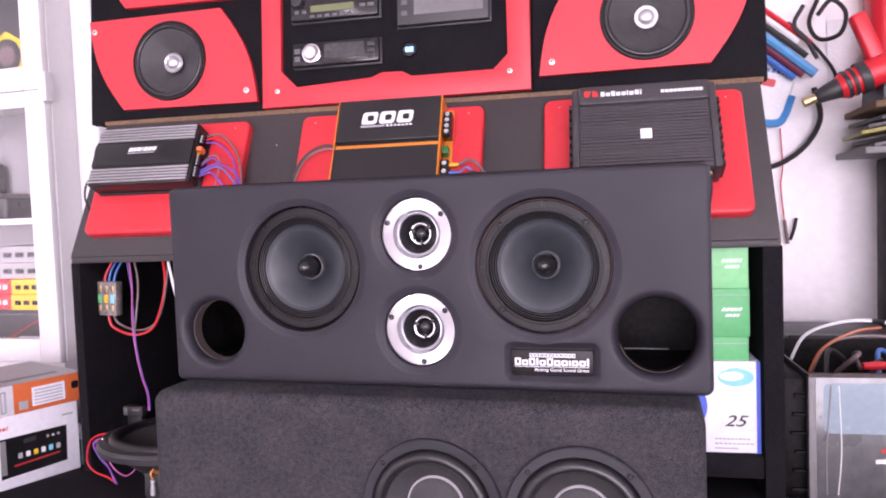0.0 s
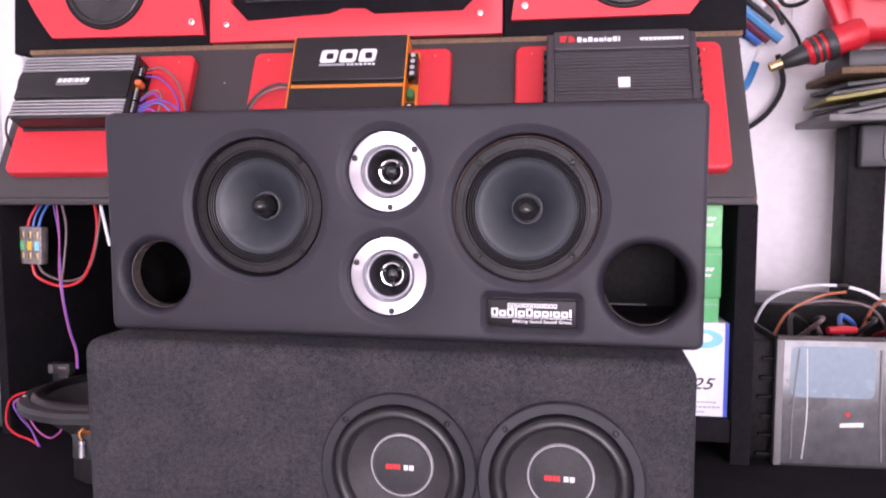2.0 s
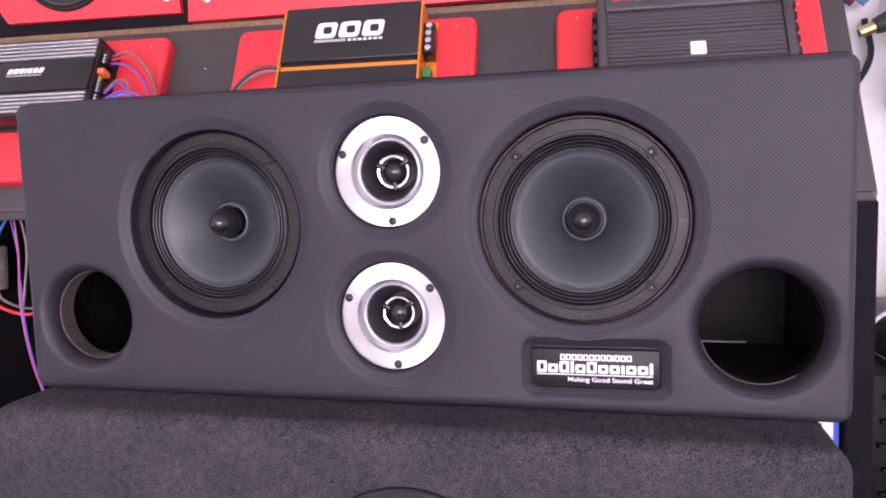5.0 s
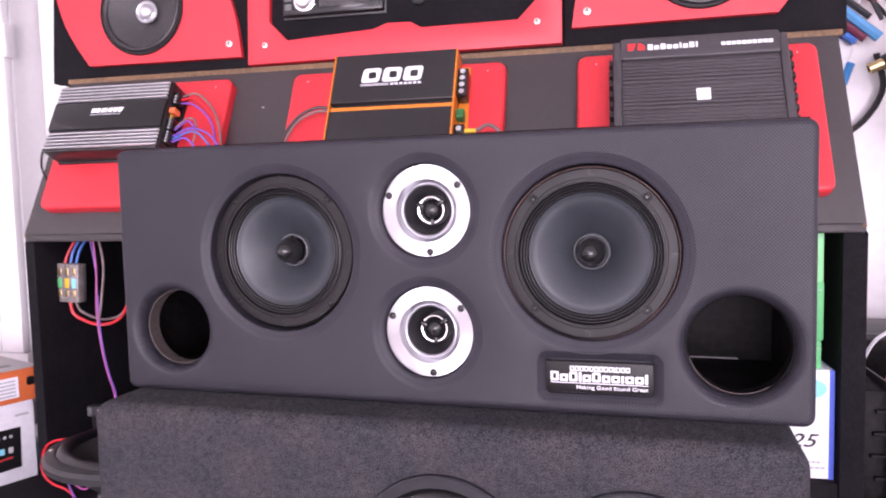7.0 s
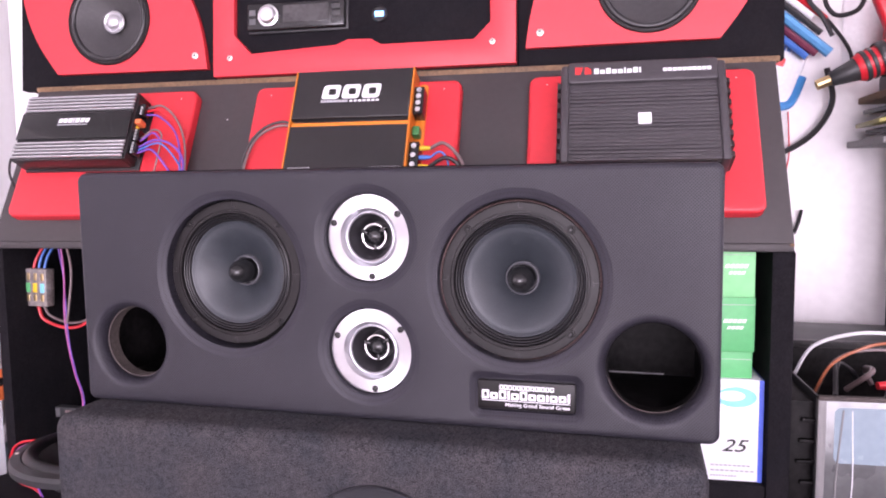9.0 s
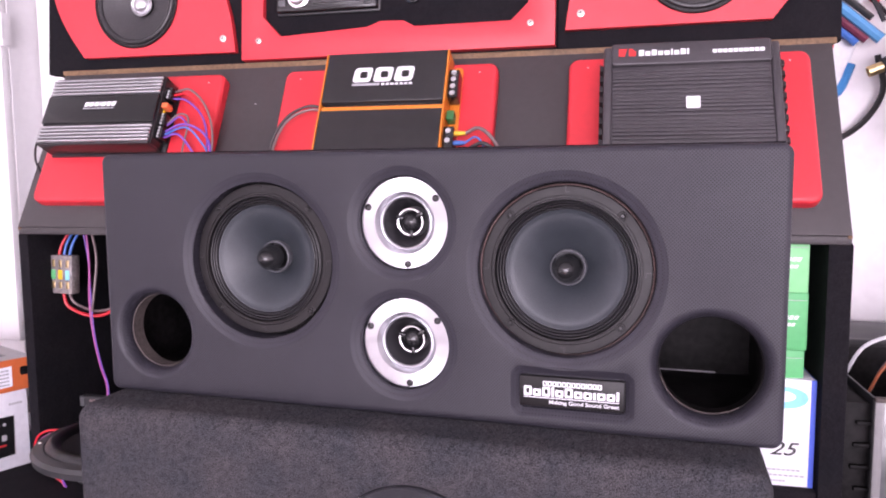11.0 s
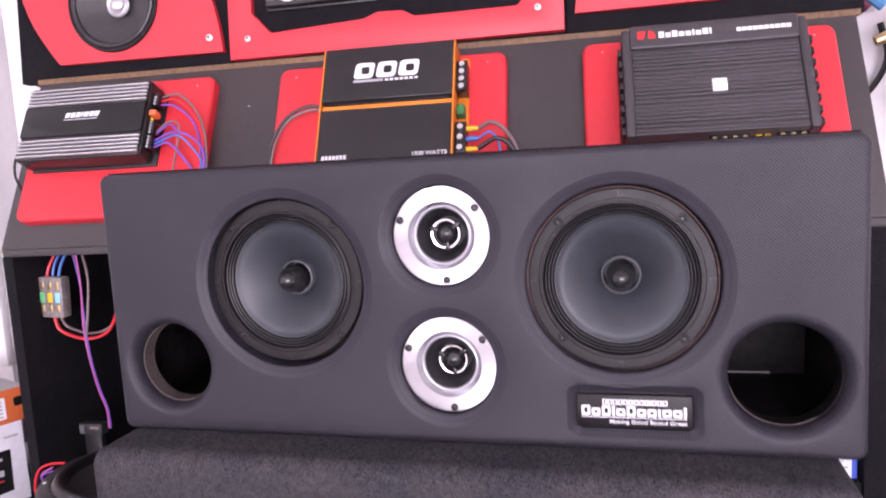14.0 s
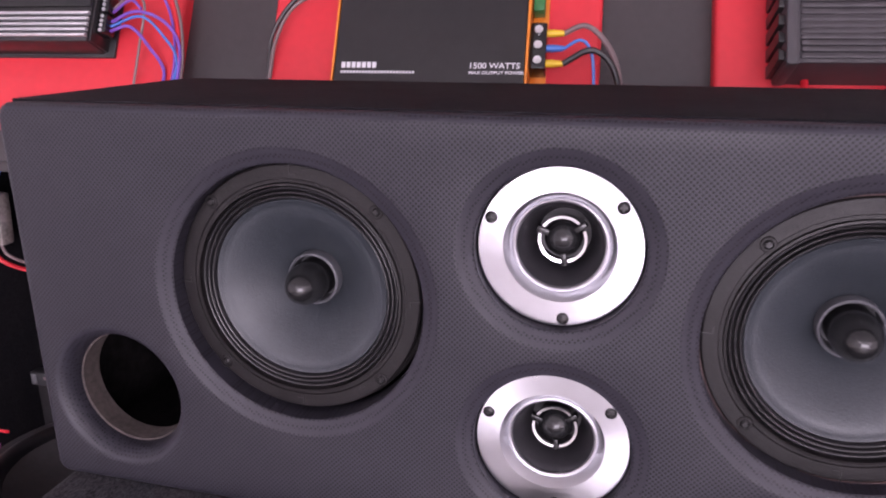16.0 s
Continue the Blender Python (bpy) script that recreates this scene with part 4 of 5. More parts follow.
ex = -0.551
lead([(ex, 0.236, 0.042), (-0.5172, 0.234, 0.050), (-0.4847, 0.205, 0.046), (-0.4678, 0.165, 0.036), (-0.4626, 0.115, 0.026), (-0.4639, 0.06, 0.022)], 0.0019, P_GREY, "thin brownish cable from the finned amplifier")
lead([(ex, 0.229, 0.042), (-0.5211, 0.226, 0.047), (-0.4873, 0.198, 0.042), (-0.4717, 0.160, 0.034), (-0.4665, 0.10, 0.0235), (-0.4678, 0.05, 0.022)], 0.0022, P_RED, "thin red cable from the finned amplifier")
lead([(ex, 0.222, 0.042), (-0.5237, 0.216, 0.044), (-0.4925, 0.190, 0.037), (-0.4769, 0.15, 0.03), (-0.4743, 0.10, 0.0228), (-0.4847, 0.05, 0.022)], 0.0017, P_VIOLET, "thin violet cable from the finned amplifier")
lead([(ex, 0.172, 0.042), (-0.5263, 0.185, 0.050), (-0.5081, 0.175, 0.048), (-0.5146, 0.130, 0.036), (-0.5237, 0.06, 0.0225)], 0.0017, P_GREY, "thin grey cable from the finned amplifier")
lead([(ex, 0.168, 0.042), (-0.5237, 0.178, 0.052), (-0.5094, 0.168, 0.050)], 0.0017, P_VIOLET, "short looped violet cable")
lead([(ex, 0.156, 0.042), (-0.5159, 0.166, 0.048), (-0.4821, 0.155, 0.040), (-0.4652, 0.125, 0.030), (-0.4691, 0.06, 0.0225)], 0.0020, P_VIOLET, "thin violet cable from the finned amplifier")
lead([(ex, 0.150, 0.042), (-0.5107, 0.160, 0.047), (-0.4847, 0.140, 0.036), (-0.4691, 0.112, 0.026), (-0.4782, 0.06, 0.0225)], 0.0017, P_BLUE, "thin blue cable from the finned amplifier")
lead([(ex, 0.144, 0.042), (-0.5237, 0.148, 0.045), (-0.5003, 0.125, 0.034), (-0.4847, 0.100, 0.025), (-0.4912, 0.06, 0.0225)], 0.0020, P_VIOLET, "thin violet cable from the finned amplifier")


def amp_orange():
    """Black amplifier with orange ends and an orange seam across the lid."""
    x0, x1, s0, s1 = -0.262, -0.056, 0.055, 0.287
    a = thing("amplifier", "black amplifier with orange end plates and orange lid seam", "amplifier", SLOPE @ pose(0, 0, 0.020), "amplifiers")
    part("chassis", cuboid(x0 + 0.004, x1 - 0.004, s0, s1 - 0.002, 0.0, 0.034, 0.002), BLACK_METAL, a)
    part("upper_lid", slab([(x0, 0.192), (x1, 0.192), (x1, s1), (x0, s1)], 0.030, 0.0405, 0.003, 3), BLACK_METAL, a)
    part("lower_lid", slab([(x0, s0), (x1, s0), (x1, 0.178), (x0, 0.178)], 0.030, 0.0405, 0.003, 3), BLACK_METAL, a)
    part("seam", cuboid(x0 + 0.001, x1 - 0.001, 0.1785, 0.1865, 0.030, 0.0360, 0.001), ORANGE, a, "orange seam strip")
    for ox, side_label in ((x0 - 0.0028, ""), (x1, "")):
        part("end_plate", cuboid(ox, ox + 0.0026, s0 + 0.001, s1, 0.0, 0.0400, 0.0006), ORANGE, a, "orange end plate")
    part("mounting_flange", slab(rounded(x1 + 0.0028, x1 + 0.020, s0 + 0.002, s1 - 0.012, 0.006, 4), 0.0, 0.004, 0.0008), ORANGE, a, "orange mounting flange")
    for i in range(3):
        x = -0.213 + i * 0.0355
        pts = rounded(x, x + 0.031, 0.229, 0.2565, 0.006, 4)
        part("brand_mark", slab([(px + (py - 0.229) * 0.12, py) for px, py in pts], 0, 0.0005), WHITE_INK, a, "white rounded block mark", pose(0, 0, 0.0405))
        part("mark_counter", slab([(px + 0.0035, py) for px, py in rounded(x + 0.009, x + 0.022, 0.2365, 0.2490, 0.003, 3)], 0, 0.0003), BLACK_METAL, a, "black gap in the mark", pose(0, 0, 0.0410))
    part("small_print", bars(-0.213, -0.165, 0.2225, 0.2268, 9, gap=0.1), GREY_INK, a, "fine unreadable print", pose(0, 0, 0.0405))
    part("small_print", bars(-0.163, -0.109, 0.2225, 0.2262, 7, gap=0.3), WHITE_INK, a, "fine unreadable print", pose(0, 0, 0.0405))
    part("model_mark", bars(-0.254, -0.214, 0.0925, 0.0990, 7, gap=0.25), WHITE_INK, a, "white block mark", pose(0, 0, 0.0405))
    part("small_print", bars(-0.254, -0.172, 0.0865, 0.0892, 24, gap=0.35), WHITE_INK, a, "fine unreadable print", pose(0, 0, 0.0405))
    part("power_print", lettering("1500 WATTS", 0.0088, 0.052, bold=0.0001), WHITE_INK, a, "white lettering", pose(-0.113, 0.0925, 0.0405))
    part("power_print", lettering("MAX OUTPUT POWER", 0.0045, 0.058, bold=0.0001), WHITE_INK, a, "small white lettering", pose(-0.114, 0.0862, 0.0405))
    for y0, y1, n in ((0.203, 0.254, 4), (0.098, 0.149, 3)):
        t = part("terminal_block", cuboid(x1 + 0.003, x1 + 0.020, y0, y1, 0.004, 0.030, 0.0012), GLOSS_BLACK, a, "black terminal block")
        for i in range(n):
            y = y0 + (i + 0.5) * (y1 - y0) / n
            part("terminal_screw", moved(lathe([(0, 0.0005), (0.0045, 0.0015), (0.0048, -0.001)], 14), pose(x1 + 0.0115, y, 0.0305)), CHROME, t)
    part("green_fuse", cuboid(x1 + 0.004, x1 + 0.016, 0.166, 0.182, 0.006, 0.024, 0.001), plastic("green_fuse", (0.03, 0.16, 0.05)), a, "dark green blade fuse")
    for y, m in ((0.1405, P_YELLOW), (0.1235, P_BLUE), (0.1065, P_YELLOW)):
        part("spade_sleeve", moved(lathe([(0, 0), (0.0038, 0), (0.0042, 0.006), (0.0030, 0.018), (0, 0.018)], 12), pose(x1 + 0.020, y, 0.022, 0, 90)), m, a, "crimped terminal sleeve")


amp_orange()
lead([(-0.018, 0.1405, 0.042), (0.004, 0.145, 0.050), (0.026, 0.128, 0.044), (0.040, 0.100, 0.030), (0.046, 0.05, 0.006)], 0.0030, P_GREY, "grey cable from the orange-ended amplifier")
lead([(-0.018, 0.1235, 0.042), (0.000, 0.130, 0.048), (0.012, 0.115, 0.040), (0.016, 0.07, 0.0235)], 0.0018, P_BLUE, "thin blue cable from the orange-ended amplifier")
lead([(-0.018, 0.1065, 0.042), (0.010, 0.118, 0.050), (0.032, 0.105, 0.042), (0.043, 0.070, 0.024), (0.046, 0.02, 0.006)], 0.0034, P_BLACK, "black cable from the orange-ended amplifier")
lead([(-0.262, 0.196, 0.034), (-0.290, 0.197, 0.044), (-0.325, 0.180, 0.042), (-0.350, 0.140, 0.034), (-0.358, 0.095, 0.012), (-0.360, 0.04, 0.004)], 0.0026, P_BLACK, "thin black signal cable")
lead([(-0.262, 0.193, 0.032), (-0.292, 0.192, 0.040), (-0.328, 0.173, 0.038), (-0.347, 0.136, 0.030), (-0.352, 0.095, 0.0225)], 0.0022, P_GREY, "thin brown signal cable")


def amp_finned():
    """Large dark amplifier with a lid of fine lengthwise ribs."""
    x0, x1, s0, s1 = 0.192, 0.440, 0.095, 0.268
    a = thing("amplifier", "large dark grey ribbed amplifier with a small white badge", "amplifier", SLOPE @ pose(0, 0, 0.020), "amplifiers")
    part("body", slab([(x0 + 0.004, s0), (x1 - 0.004, s0), (x1 - 0.004, s1 - 0.004), (x0 + 0.004, s1 - 0.004)], 0.0, 0.0538, 0.003), HEATSINK, a)
    part("header", slab(rounded(x0 + 0.011, x1 - 0.011, 0.2295, s1, 0.006, 4), 0.050, 0.0595, 0.003, 3), HEATSINK, a)
    for i in range(20):
        y = s0 + 0.004 + i * 0.0064
        part("rib", cuboid(x0 + 0.014, x1 - 0.014, y, y + 0.0052, 0.050, 0.0560 + 0.0010 * math.sin(i * 0.9), 0.0012), HEATSINK, a)
    for ox in (x0, x1 - 0.013):
        part("end_cap", cuboid(ox, ox + 0.013, s0 - 0.003, s1 - 0.004, 0.0, 0.0580, 0.004), HEATSINK, a)
    for i in range(8):
        for ox in (x0 - 0.0055, x1 - 0.001):
            y = s0 + 0.004 + i * 0.018
            part("side_fin", slab([(ox, y), (ox + 0.0065, y), (ox + 0.0065, y + 0.008), (ox, y + 0.012)], 0.004, 0.052, 0.0008), BLACK_METAL, a)
    part("badge", cuboid(0.3090, 0.3285, 0.1540, 0.1735, 0.055, 0.0590, 0.001), P_WHITE, a, "white square badge")
    part("brand_mark", slab([(0.214, 0.2445), (0.2225, 0.2445), (0.2265, 0.2575), (0.214, 0.2575)], 0, 0.0005), RED_INK, a, "red badge mark", pose(0, 0, 0.0595))
    part("brand_mark", slab([(0.2285, 0.2445), (0.2390, 0.2445), (0.2390, 0.2520), (0.2330, 0.2575), (0.2290, 0.2575)], 0, 0.0005), RED_INK, a, "red badge mark", pose(0, 0, 0.0595))
    part("brand_mark", bars(0.2425, 0.3155, 0.2445, 0.2545, "HhHhhIhHI", gap=0.2), WHITE_INK, a, "white block mark", pose(0, 0, 0.0595))
    part("model_mark", bars(0.3470, 0.4190, 0.2450, 0.2510, 10, gap=0.16), WHITE_INK, a, "white block mark", pose(0, 0, 0.0595))
    for bx, n in ((0.302, 4), (0.388, 3)):
        t = part("terminal_block", cuboid(bx, bx + 0.013 * n, s0 - 0.012, s0 + 0.001, 0.024, 0.042, 0.001), GLOSS_BLACK, a, "black terminal block")
        for i in range(n):
            part("terminal_screw", moved(lathe([(0, 0.0012), (0.0036, 0.0012), (0.0038, -0.001)], 12), pose(bx + 0.0065 + i * 0.013, s0 - 0.006, 0.042)), BRASS, t)
    for i in range(2):
        part("yellow_fuse", cuboid(0.362 + i * 0.011, 0.370 + i * 0.011, s0 - 0.011, s0, 0.026, 0.038, 0.001), P_YELLOW, a, "yellow blade fuse")
    for i in range(3):
        part("power_lead", wire([(0.3945 + i * 0.013, s0 - 0.010, 0.034), (0.3945 + i * 0.013, s0 - 0.03, 0.030), (0.396 + i * 0.012, s0 - 0.046, 0.004)], 0.0036), P_BLACK, a, "black power lead")
    part("remote_lead", wire([(0.335, s0 - 0.010, 0.034), (0.333, s0 - 0.028, 0.024), (0.322, s0 - 0.045, 0.002)], 0.0024), P_BLUE, a, "blue lead")
    part("red_lead", wire([(0.222, s0 + 0.001, 0.010), (0.221, s0 - 0.02, 0.014), (0.220, s0 - 0.046, 0.002)], 0.0040), P_RED, a, "red lead")


amp_finned()


# ---- inside the display cabinet ----
def carton(name, label, x0, x1, y0, y1, z0, z1, material, m=TURN_D, group=""):
    c = thing(name, label, "box", m, group)
    part("carton", cuboid(x0, x1, y0, y1, z0, z1, 0.002), material, c)
    part("lid_seam", cuboid(x0 + 0.002, x1 - 0.002, y0 - 0.0004, y0 + 0.001, z1 - 0.012, z1 - 0.0112), CARD_GREY, c)
    return c


blue_box = carton("product_box", "white and blue product box with a handwritten price tag", 0.290, 0.502, 0.405, 0.60, 0.885, 1.048, CARD_WHITE)
part("blue_edge", cuboid(0.4955, 0.5025, 0.4045, 0.600, 0.8852, 1.0478), CARD_BLUE, blue_box, "deep blue edge")
F = front(0, 0, 0.4045)
part("oval_print", slab([(0.462 + 0.030 * math.cos(a * math.pi / 20), 1.020 + 0.016 * math.sin(a * math.pi / 20)) for a in range(40)], 0, 0.0004), P_CYAN, blue_box, "pale cyan oval print", F)
part("oval_print", slab([(0.455 + 0.020 * math.cos(a * math.pi / 16), 1.022 + 0.008 * math.sin(a * math.pi / 16)) for a in range(32)], 0.0004, 0.0008), CARD_WHITE, blue_box, "white oval print", F)
part("navy_print", slab([(0.392 + 0.022 * math.cos(a * math.pi / 16), 0.968 + 0.034 * math.sin(a * math.pi / 16)) for a in range(32)], 0, 0.0004), CARD_BLUE, blue_box, "navy oval print", F)
tag = part("price_tag", slab([(0.434, 0.920), (0.494, 0.925), (0.495, 0.967), (0.436, 0.962)], 0.0002, 0.0008), P_WHITE, blue_box, "white paper price tag", F)
part("price", lettering("25", 0.028, 0.040, shear=0.35, bold=0.0002), P_BLACK, tag, "handwritten black figures", pose(0.442, 0.933, 0.0009))
for i, w in enumerate((0.060, 0.066, 0.04)):
    part("print_line", bars(0.425, 0.425 + w, 0.909 - i * 0.0085, 0.9118 - i * 0.0085, 9, gap=0.2), GREY_INK, blue_box, "fine unreadable print", F)
for i, (z0, z1, m, y0) in enumerate(((1.048, 1.090, P_GREEN, 0.412), (1.090, 1.176, P_GREEN, 0.410), (1.176, 1.254, GREEN_LIGHT, 0.406))):
    g = carton("green_carton", ("dark green carton at the bottom of the stack", "green carton with white script print", "pale green carton with white script print")[i], 0.335, 0.486 + 0.002 * (i == 1), y0, 0.56, z0, z1, m, group="stack of green cartons")
    if i:
        part("script_print", bars(0.440, 0.474, z0 + 0.046, z0 + 0.052, 5, gap=0.2, slant=0.5), WHITE_INK, g, "white unreadable script", front(0, 0, y0))
        part("script_print", bars(0.446, 0.470, z0 + 0.036, z0 + 0.041, 4, gap=0.2, slant=0.5), WHITE_INK, g, "white unreadable script", front(0, 0, y0))

fuse = thing("fuse_holder", "clear plastic fuse holder with three coloured fuses hanging by its wires", "fuse holder", TURN_D @ pose(-0.800, 0.45, 1.168, 0, 3, 0))
part("block", cuboid(-0.024, 0.024, -0.012, 0.012, -0.037, 0.037, 0.004), MILKY, fuse, "milky clear plastic block")
for i, m in enumerate((P_GREEN, P_YELLOW, P_CYAN)):
    x = -0.015 + 0.015 * i
    part("fuse", cuboid(x - 0.0045, x + 0.0045, -0.0135, 0.002, -0.009, 0.009, 0.001), m, fuse, "coloured blade fuse")
    part("terminal", cuboid(x - 0.0035, x + 0.0035, -0.0128, 0.002, 0.014, 0.028, 0.001), BRASS, fuse, "metal clamp")
    part("terminal", cuboid(x - 0.0035, x + 0.0035, -0.0128, 0.002, -0.026, -0.013, 0.001), BRASS, fuse, "metal clamp")
part("latch", cuboid(-0.030, -0.024, -0.004, 0.004, -0.008, 0.006, 0.001), P_WHITE, fuse, "white latch")
C = TURN_D
lead([(-0.812, 0.45, 1.200), (-0.806, 0.455, 1.225), (-0.790, 0.47, 1.262)], 0.0028, P_RED, "red cable above the fuse holder", C)
lead([(-0.800, 0.45, 1.203), (-0.795, 0.455, 1.228), (-0.782, 0.47, 1.262)], 0.0024, P_BLUE, "blue cable above the fuse holder", C)
lead([(-0.788, 0.45, 1.203), (-0.782, 0.455, 1.228), (-0.768, 0.47, 1.262)], 0.0024, P_BLUE, "blue cable above the fuse holder", C)
lead([(-0.806, 0.45, 1.133), (-0.795, 0.45, 1.105), (-0.760, 0.47, 1.085), (-0.722, 0.48, 1.098), (-0.695, 0.48, 1.150), (-0.684, 0.48, 1.205), (-0.683, 0.47, 1.264)], 0.0032, P_RED, "red cable hanging in a loop", C)
lead([(-0.794, 0.45, 1.133), (-0.780, 0.45, 1.112), (-0.750, 0.47, 1.095), (-0.715, 0.48, 1.108), (-0.690, 0.48, 1.160), (-0.670, 0.48, 1.264)], 0.0024, P_GREY, "brown cable hanging in a loop", C)
lead([(-0.742, 0.44, 1.264), (-0.738, 0.44, 1.190), (-0.742, 0.44, 1.120), (-0.738, 0.44, 1.060), (-0.731, 0.445, 1.000), (-0.723, 0.45, 0.960), (-0.722, 0.45, 0.924)], 0.0017, P_MAUVE, "mauve cable hanging down to the woofer", C)
lead([(-0.750, 0.44, 1.264), (-0.743, 0.445, 1.190), (-0.738, 0.44, 1.120), (-0.735, 0.44, 1.060), (-0.728, 0.445, 1.000), (-0.720, 0.45, 0.960), (-0.719, 0.45, 0.924)], 0.0013, P_VIOLET, "violet cable hanging down to the woofer", C)
lead([(-0.732, 0.44, 1.264), (-0.730, 0.45, 1.20), (-0.732, 0.44, 1.13), (-0.738, 0.44, 1.10)], 0.0022, P_GREY, "brown cable hanging down", C)
lead([(-0.640, 0.42, 1.264), (-0.632, 0.42, 1.22), (-0.622, 0.42, 1.17)], 0.0030, P_WHITE, "short white cable end", C)


def loose_woofer():
    w = thing("woofer", "large black woofer lying face up on the table, wired", "loudspeaker", pose(-0.524, 0.200, 0.9435, -2, 1, 0) @ Matrix.Scale(0.95, 4))
    part("basket", lathe([(0.060, -0.085), (0.075, -0.056), (0.125, -0.018), (0.148, -0.012), (0.150, -0.002), (0.146, 0.004), (0.132, 0.006), (0.128, 0.002)], 72), P_DARK, w, "black stamped basket")
    part("magnet", lathe([(0, -0.139), (0.060, -0.139), (0.066, -0.135), (0.066, -0.090), (0.058, -0.085), (0.0, -0.085)], 56), BLACK_METAL, w, "round black magnet")
    part("surround", lathe([(0.130, 0.003)] + [(0.119 + 0.011 * math.cos(math.pi * i / 8), 0.003 + 0.010 * math.sin(math.pi * i / 8)) for i in range(9)] + [(0.107, 0.001)], 72), RUBBER, w)
    part("cone", lathe([(0.108, 0.002), (0.080, -0.020), (0.050, -0.040), (0.045, -0.038), (0.025, -0.026), (0, -0.022)], 72), DARK_CONE, w)
    for k in range(4):
        a = radians(33 + 90 * k)
        screw(w, 0.139 * math.cos(a), 0.139 * math.sin(a), 0.006, 0.003, SILVER_SCREW)
    for i, x in enumerate((0.018, 0.042)):
        part("terminal", moved(lathe([(0, 0), (0.0048, 0), (0.0048, 0.014), (0.0036, 0.015), (0.0036, 0.020), (0.0046, 0.021), (0.0046, 0.026), (0, 0.027)], 20), pose(x, -0.112, -0.074)), FIN, w, "bright screw terminal")
        part("tinsel_lead", wire([(x, -0.112, -0.047), (x - 0.004, -0.112, -0.036), (x + 0.004, -0.104, -0.022)], 0.0018), COPPER, w, "braided copper lead")
    for k in range(4):
        part("coil_turn", wire([(0.000, -0.098, -0.030 - 0.004 * k), (0.014, -0.102, -0.034 - 0.004 * k), (0.030, -0.103, -0.036 - 0.004 * k), (0.050, -0.100, -0.036 - 0.004 * k)], 0.0015), COPPER, w, "copper coil winding")
    part("terminal_plate", cuboid(-0.004, 0.046, -0.106, -0.101, -0.080, -0.040, 0.001), P_DARK, w)


loose_woofer()
block = thing("terminal_block", "small grey screw terminal resting behind the woofer", "connector", pose(-0.786, 0.400, 0.925))
part("body", cuboid(-0.026, 0.022, -0.008, 0.010, -0.013, 0.008, 0.002), P_DARK, block)
part("latch", cuboid(-0.024, -0.014, -0.0095, -0.0078, -0.011, 0.006, 0.001), P_BUTTON, block)
part("tab", cuboid(-0.002, 0.016, -0.0092, -0.0078, -0.002, 0.003, 0.0006), P_GREY, block)
part("foot", cuboid(-0.020, 0.016, -0.004, 0.008, -0.1145, -0.0135, 0.002), P_BLACK, block, "black bracket")
W = Matrix()
lead([(-0.735, 0.27, 0.915), (-0.776, 0.28, 0.906), (-0.7994, 0.28, 0.8929), (-0.8098, 0.28, 0.8667), (-0.8084, 0.28, 0.8434), (-0.790, 0.28, 0.8279), (-0.7653, 0.28, 0.8214), (-0.748, 0.28, 0.8126)], 0.0020, P_RED, "red cable looping round the woofer", W)
lead([(-0.760, 0.27, 0.906), (-0.784, 0.27, 0.8906), (-0.7718, 0.27, 0.8684), (-0.7507, 0.27, 0.8449), (-0.737, 0.27, 0.8125)], 0.0018, P_MAUVE, "mauve cable looping round the woofer", W)
lead([(-0.756, 0.266, 0.902), (-0.780, 0.266, 0.890), (-0.768, 0.266, 0.866), (-0.746, 0.266, 0.843), (-0.731, 0.268, 0.8125)], 0.0013, P_VIOLET, "violet cable beside the mauve one", W)
lead([(-0.730, 0.25, 0.910), (-0.7345, 0.25, 0.892), (-0.7348, 0.25, 0.8735), (-0.719, 0.25, 0.850), (-0.6956, 0.25, 0.8388), (-0.676, 0.25, 0.8494), (-0.6684, 0.25, 0.8622), (-0.655, 0.25, 0.885)], 0.0016, P_MAUVE, "mauve cable under the woofer", W)


# ---- beside the display: boxes and glass cabinet ----
STACK = pose(-0.888, 0.345, 0.81, 0, 0, 70)
radio_box = thing("radio_carton", "white radio carton with a red end and a printed radio", "box", STACK)
part("carton", cuboid(-0.205, 0.0, 0.0, 0.32, 0.0, 0.146, 0.002), CARD_WHITE, radio_box)
part("red_end", cuboid(-0.2056, -0.201, -0.0005, 0.3205, 0.001, 0.145, 0.001), CARD_RED, radio_box, "red printed end")
FB = front(0, 0, -0.0005)
pic = part("printed_radio", slab([(-0.157, 0.022), (-0.028, 0.026), (-0.026, 0.100), (-0.156, 0.102)], 0, 0.0006), GLOSS_BLACK, radio_box, "dark printed radio picture", FB)
part("bezel", slab([(-0.156, 0.030), (-0.146, 0.030), (-0.146, 0.098), (-0.156, 0.098)], 0.0006, 0.0010), SHADE_GREY, pic, "grey printed bezel")
part("display_print", slab([(-0.112, 0.084), (-0.088, 0.085), (-0.088, 0.094), (-0.112, 0.093)], 0.0006, 0.0010), P_DARK, pic, "dark printed display")
for k, m in enumerate((CARD_GREY, CARD_WHITE, P_YELLOW, CARD_WHITE, P_CYAN, CARD_GREY)):
    ix = -0.124 + 0.0150 * k
    part("icon", slab(rounded(ix, ix + 0.0085, 0.056, 0.067, 0.002, 3), 0.0006, 0.0010), m, pic, "small printed icon")
part("red_line", slab([(-0.132, 0.042), (-0.042, 0.046), (-0.042, 0.0490), (-0.132, 0.0450)], 0.0006, 0.001), RED_INK, pic)
part("icon_row", bars(-0.070, -0.038, 0.084, 0.089, 3, gap=0.5), CARD_GREY, pic, "row of pale icons", pose(0, 0, 0.0006))
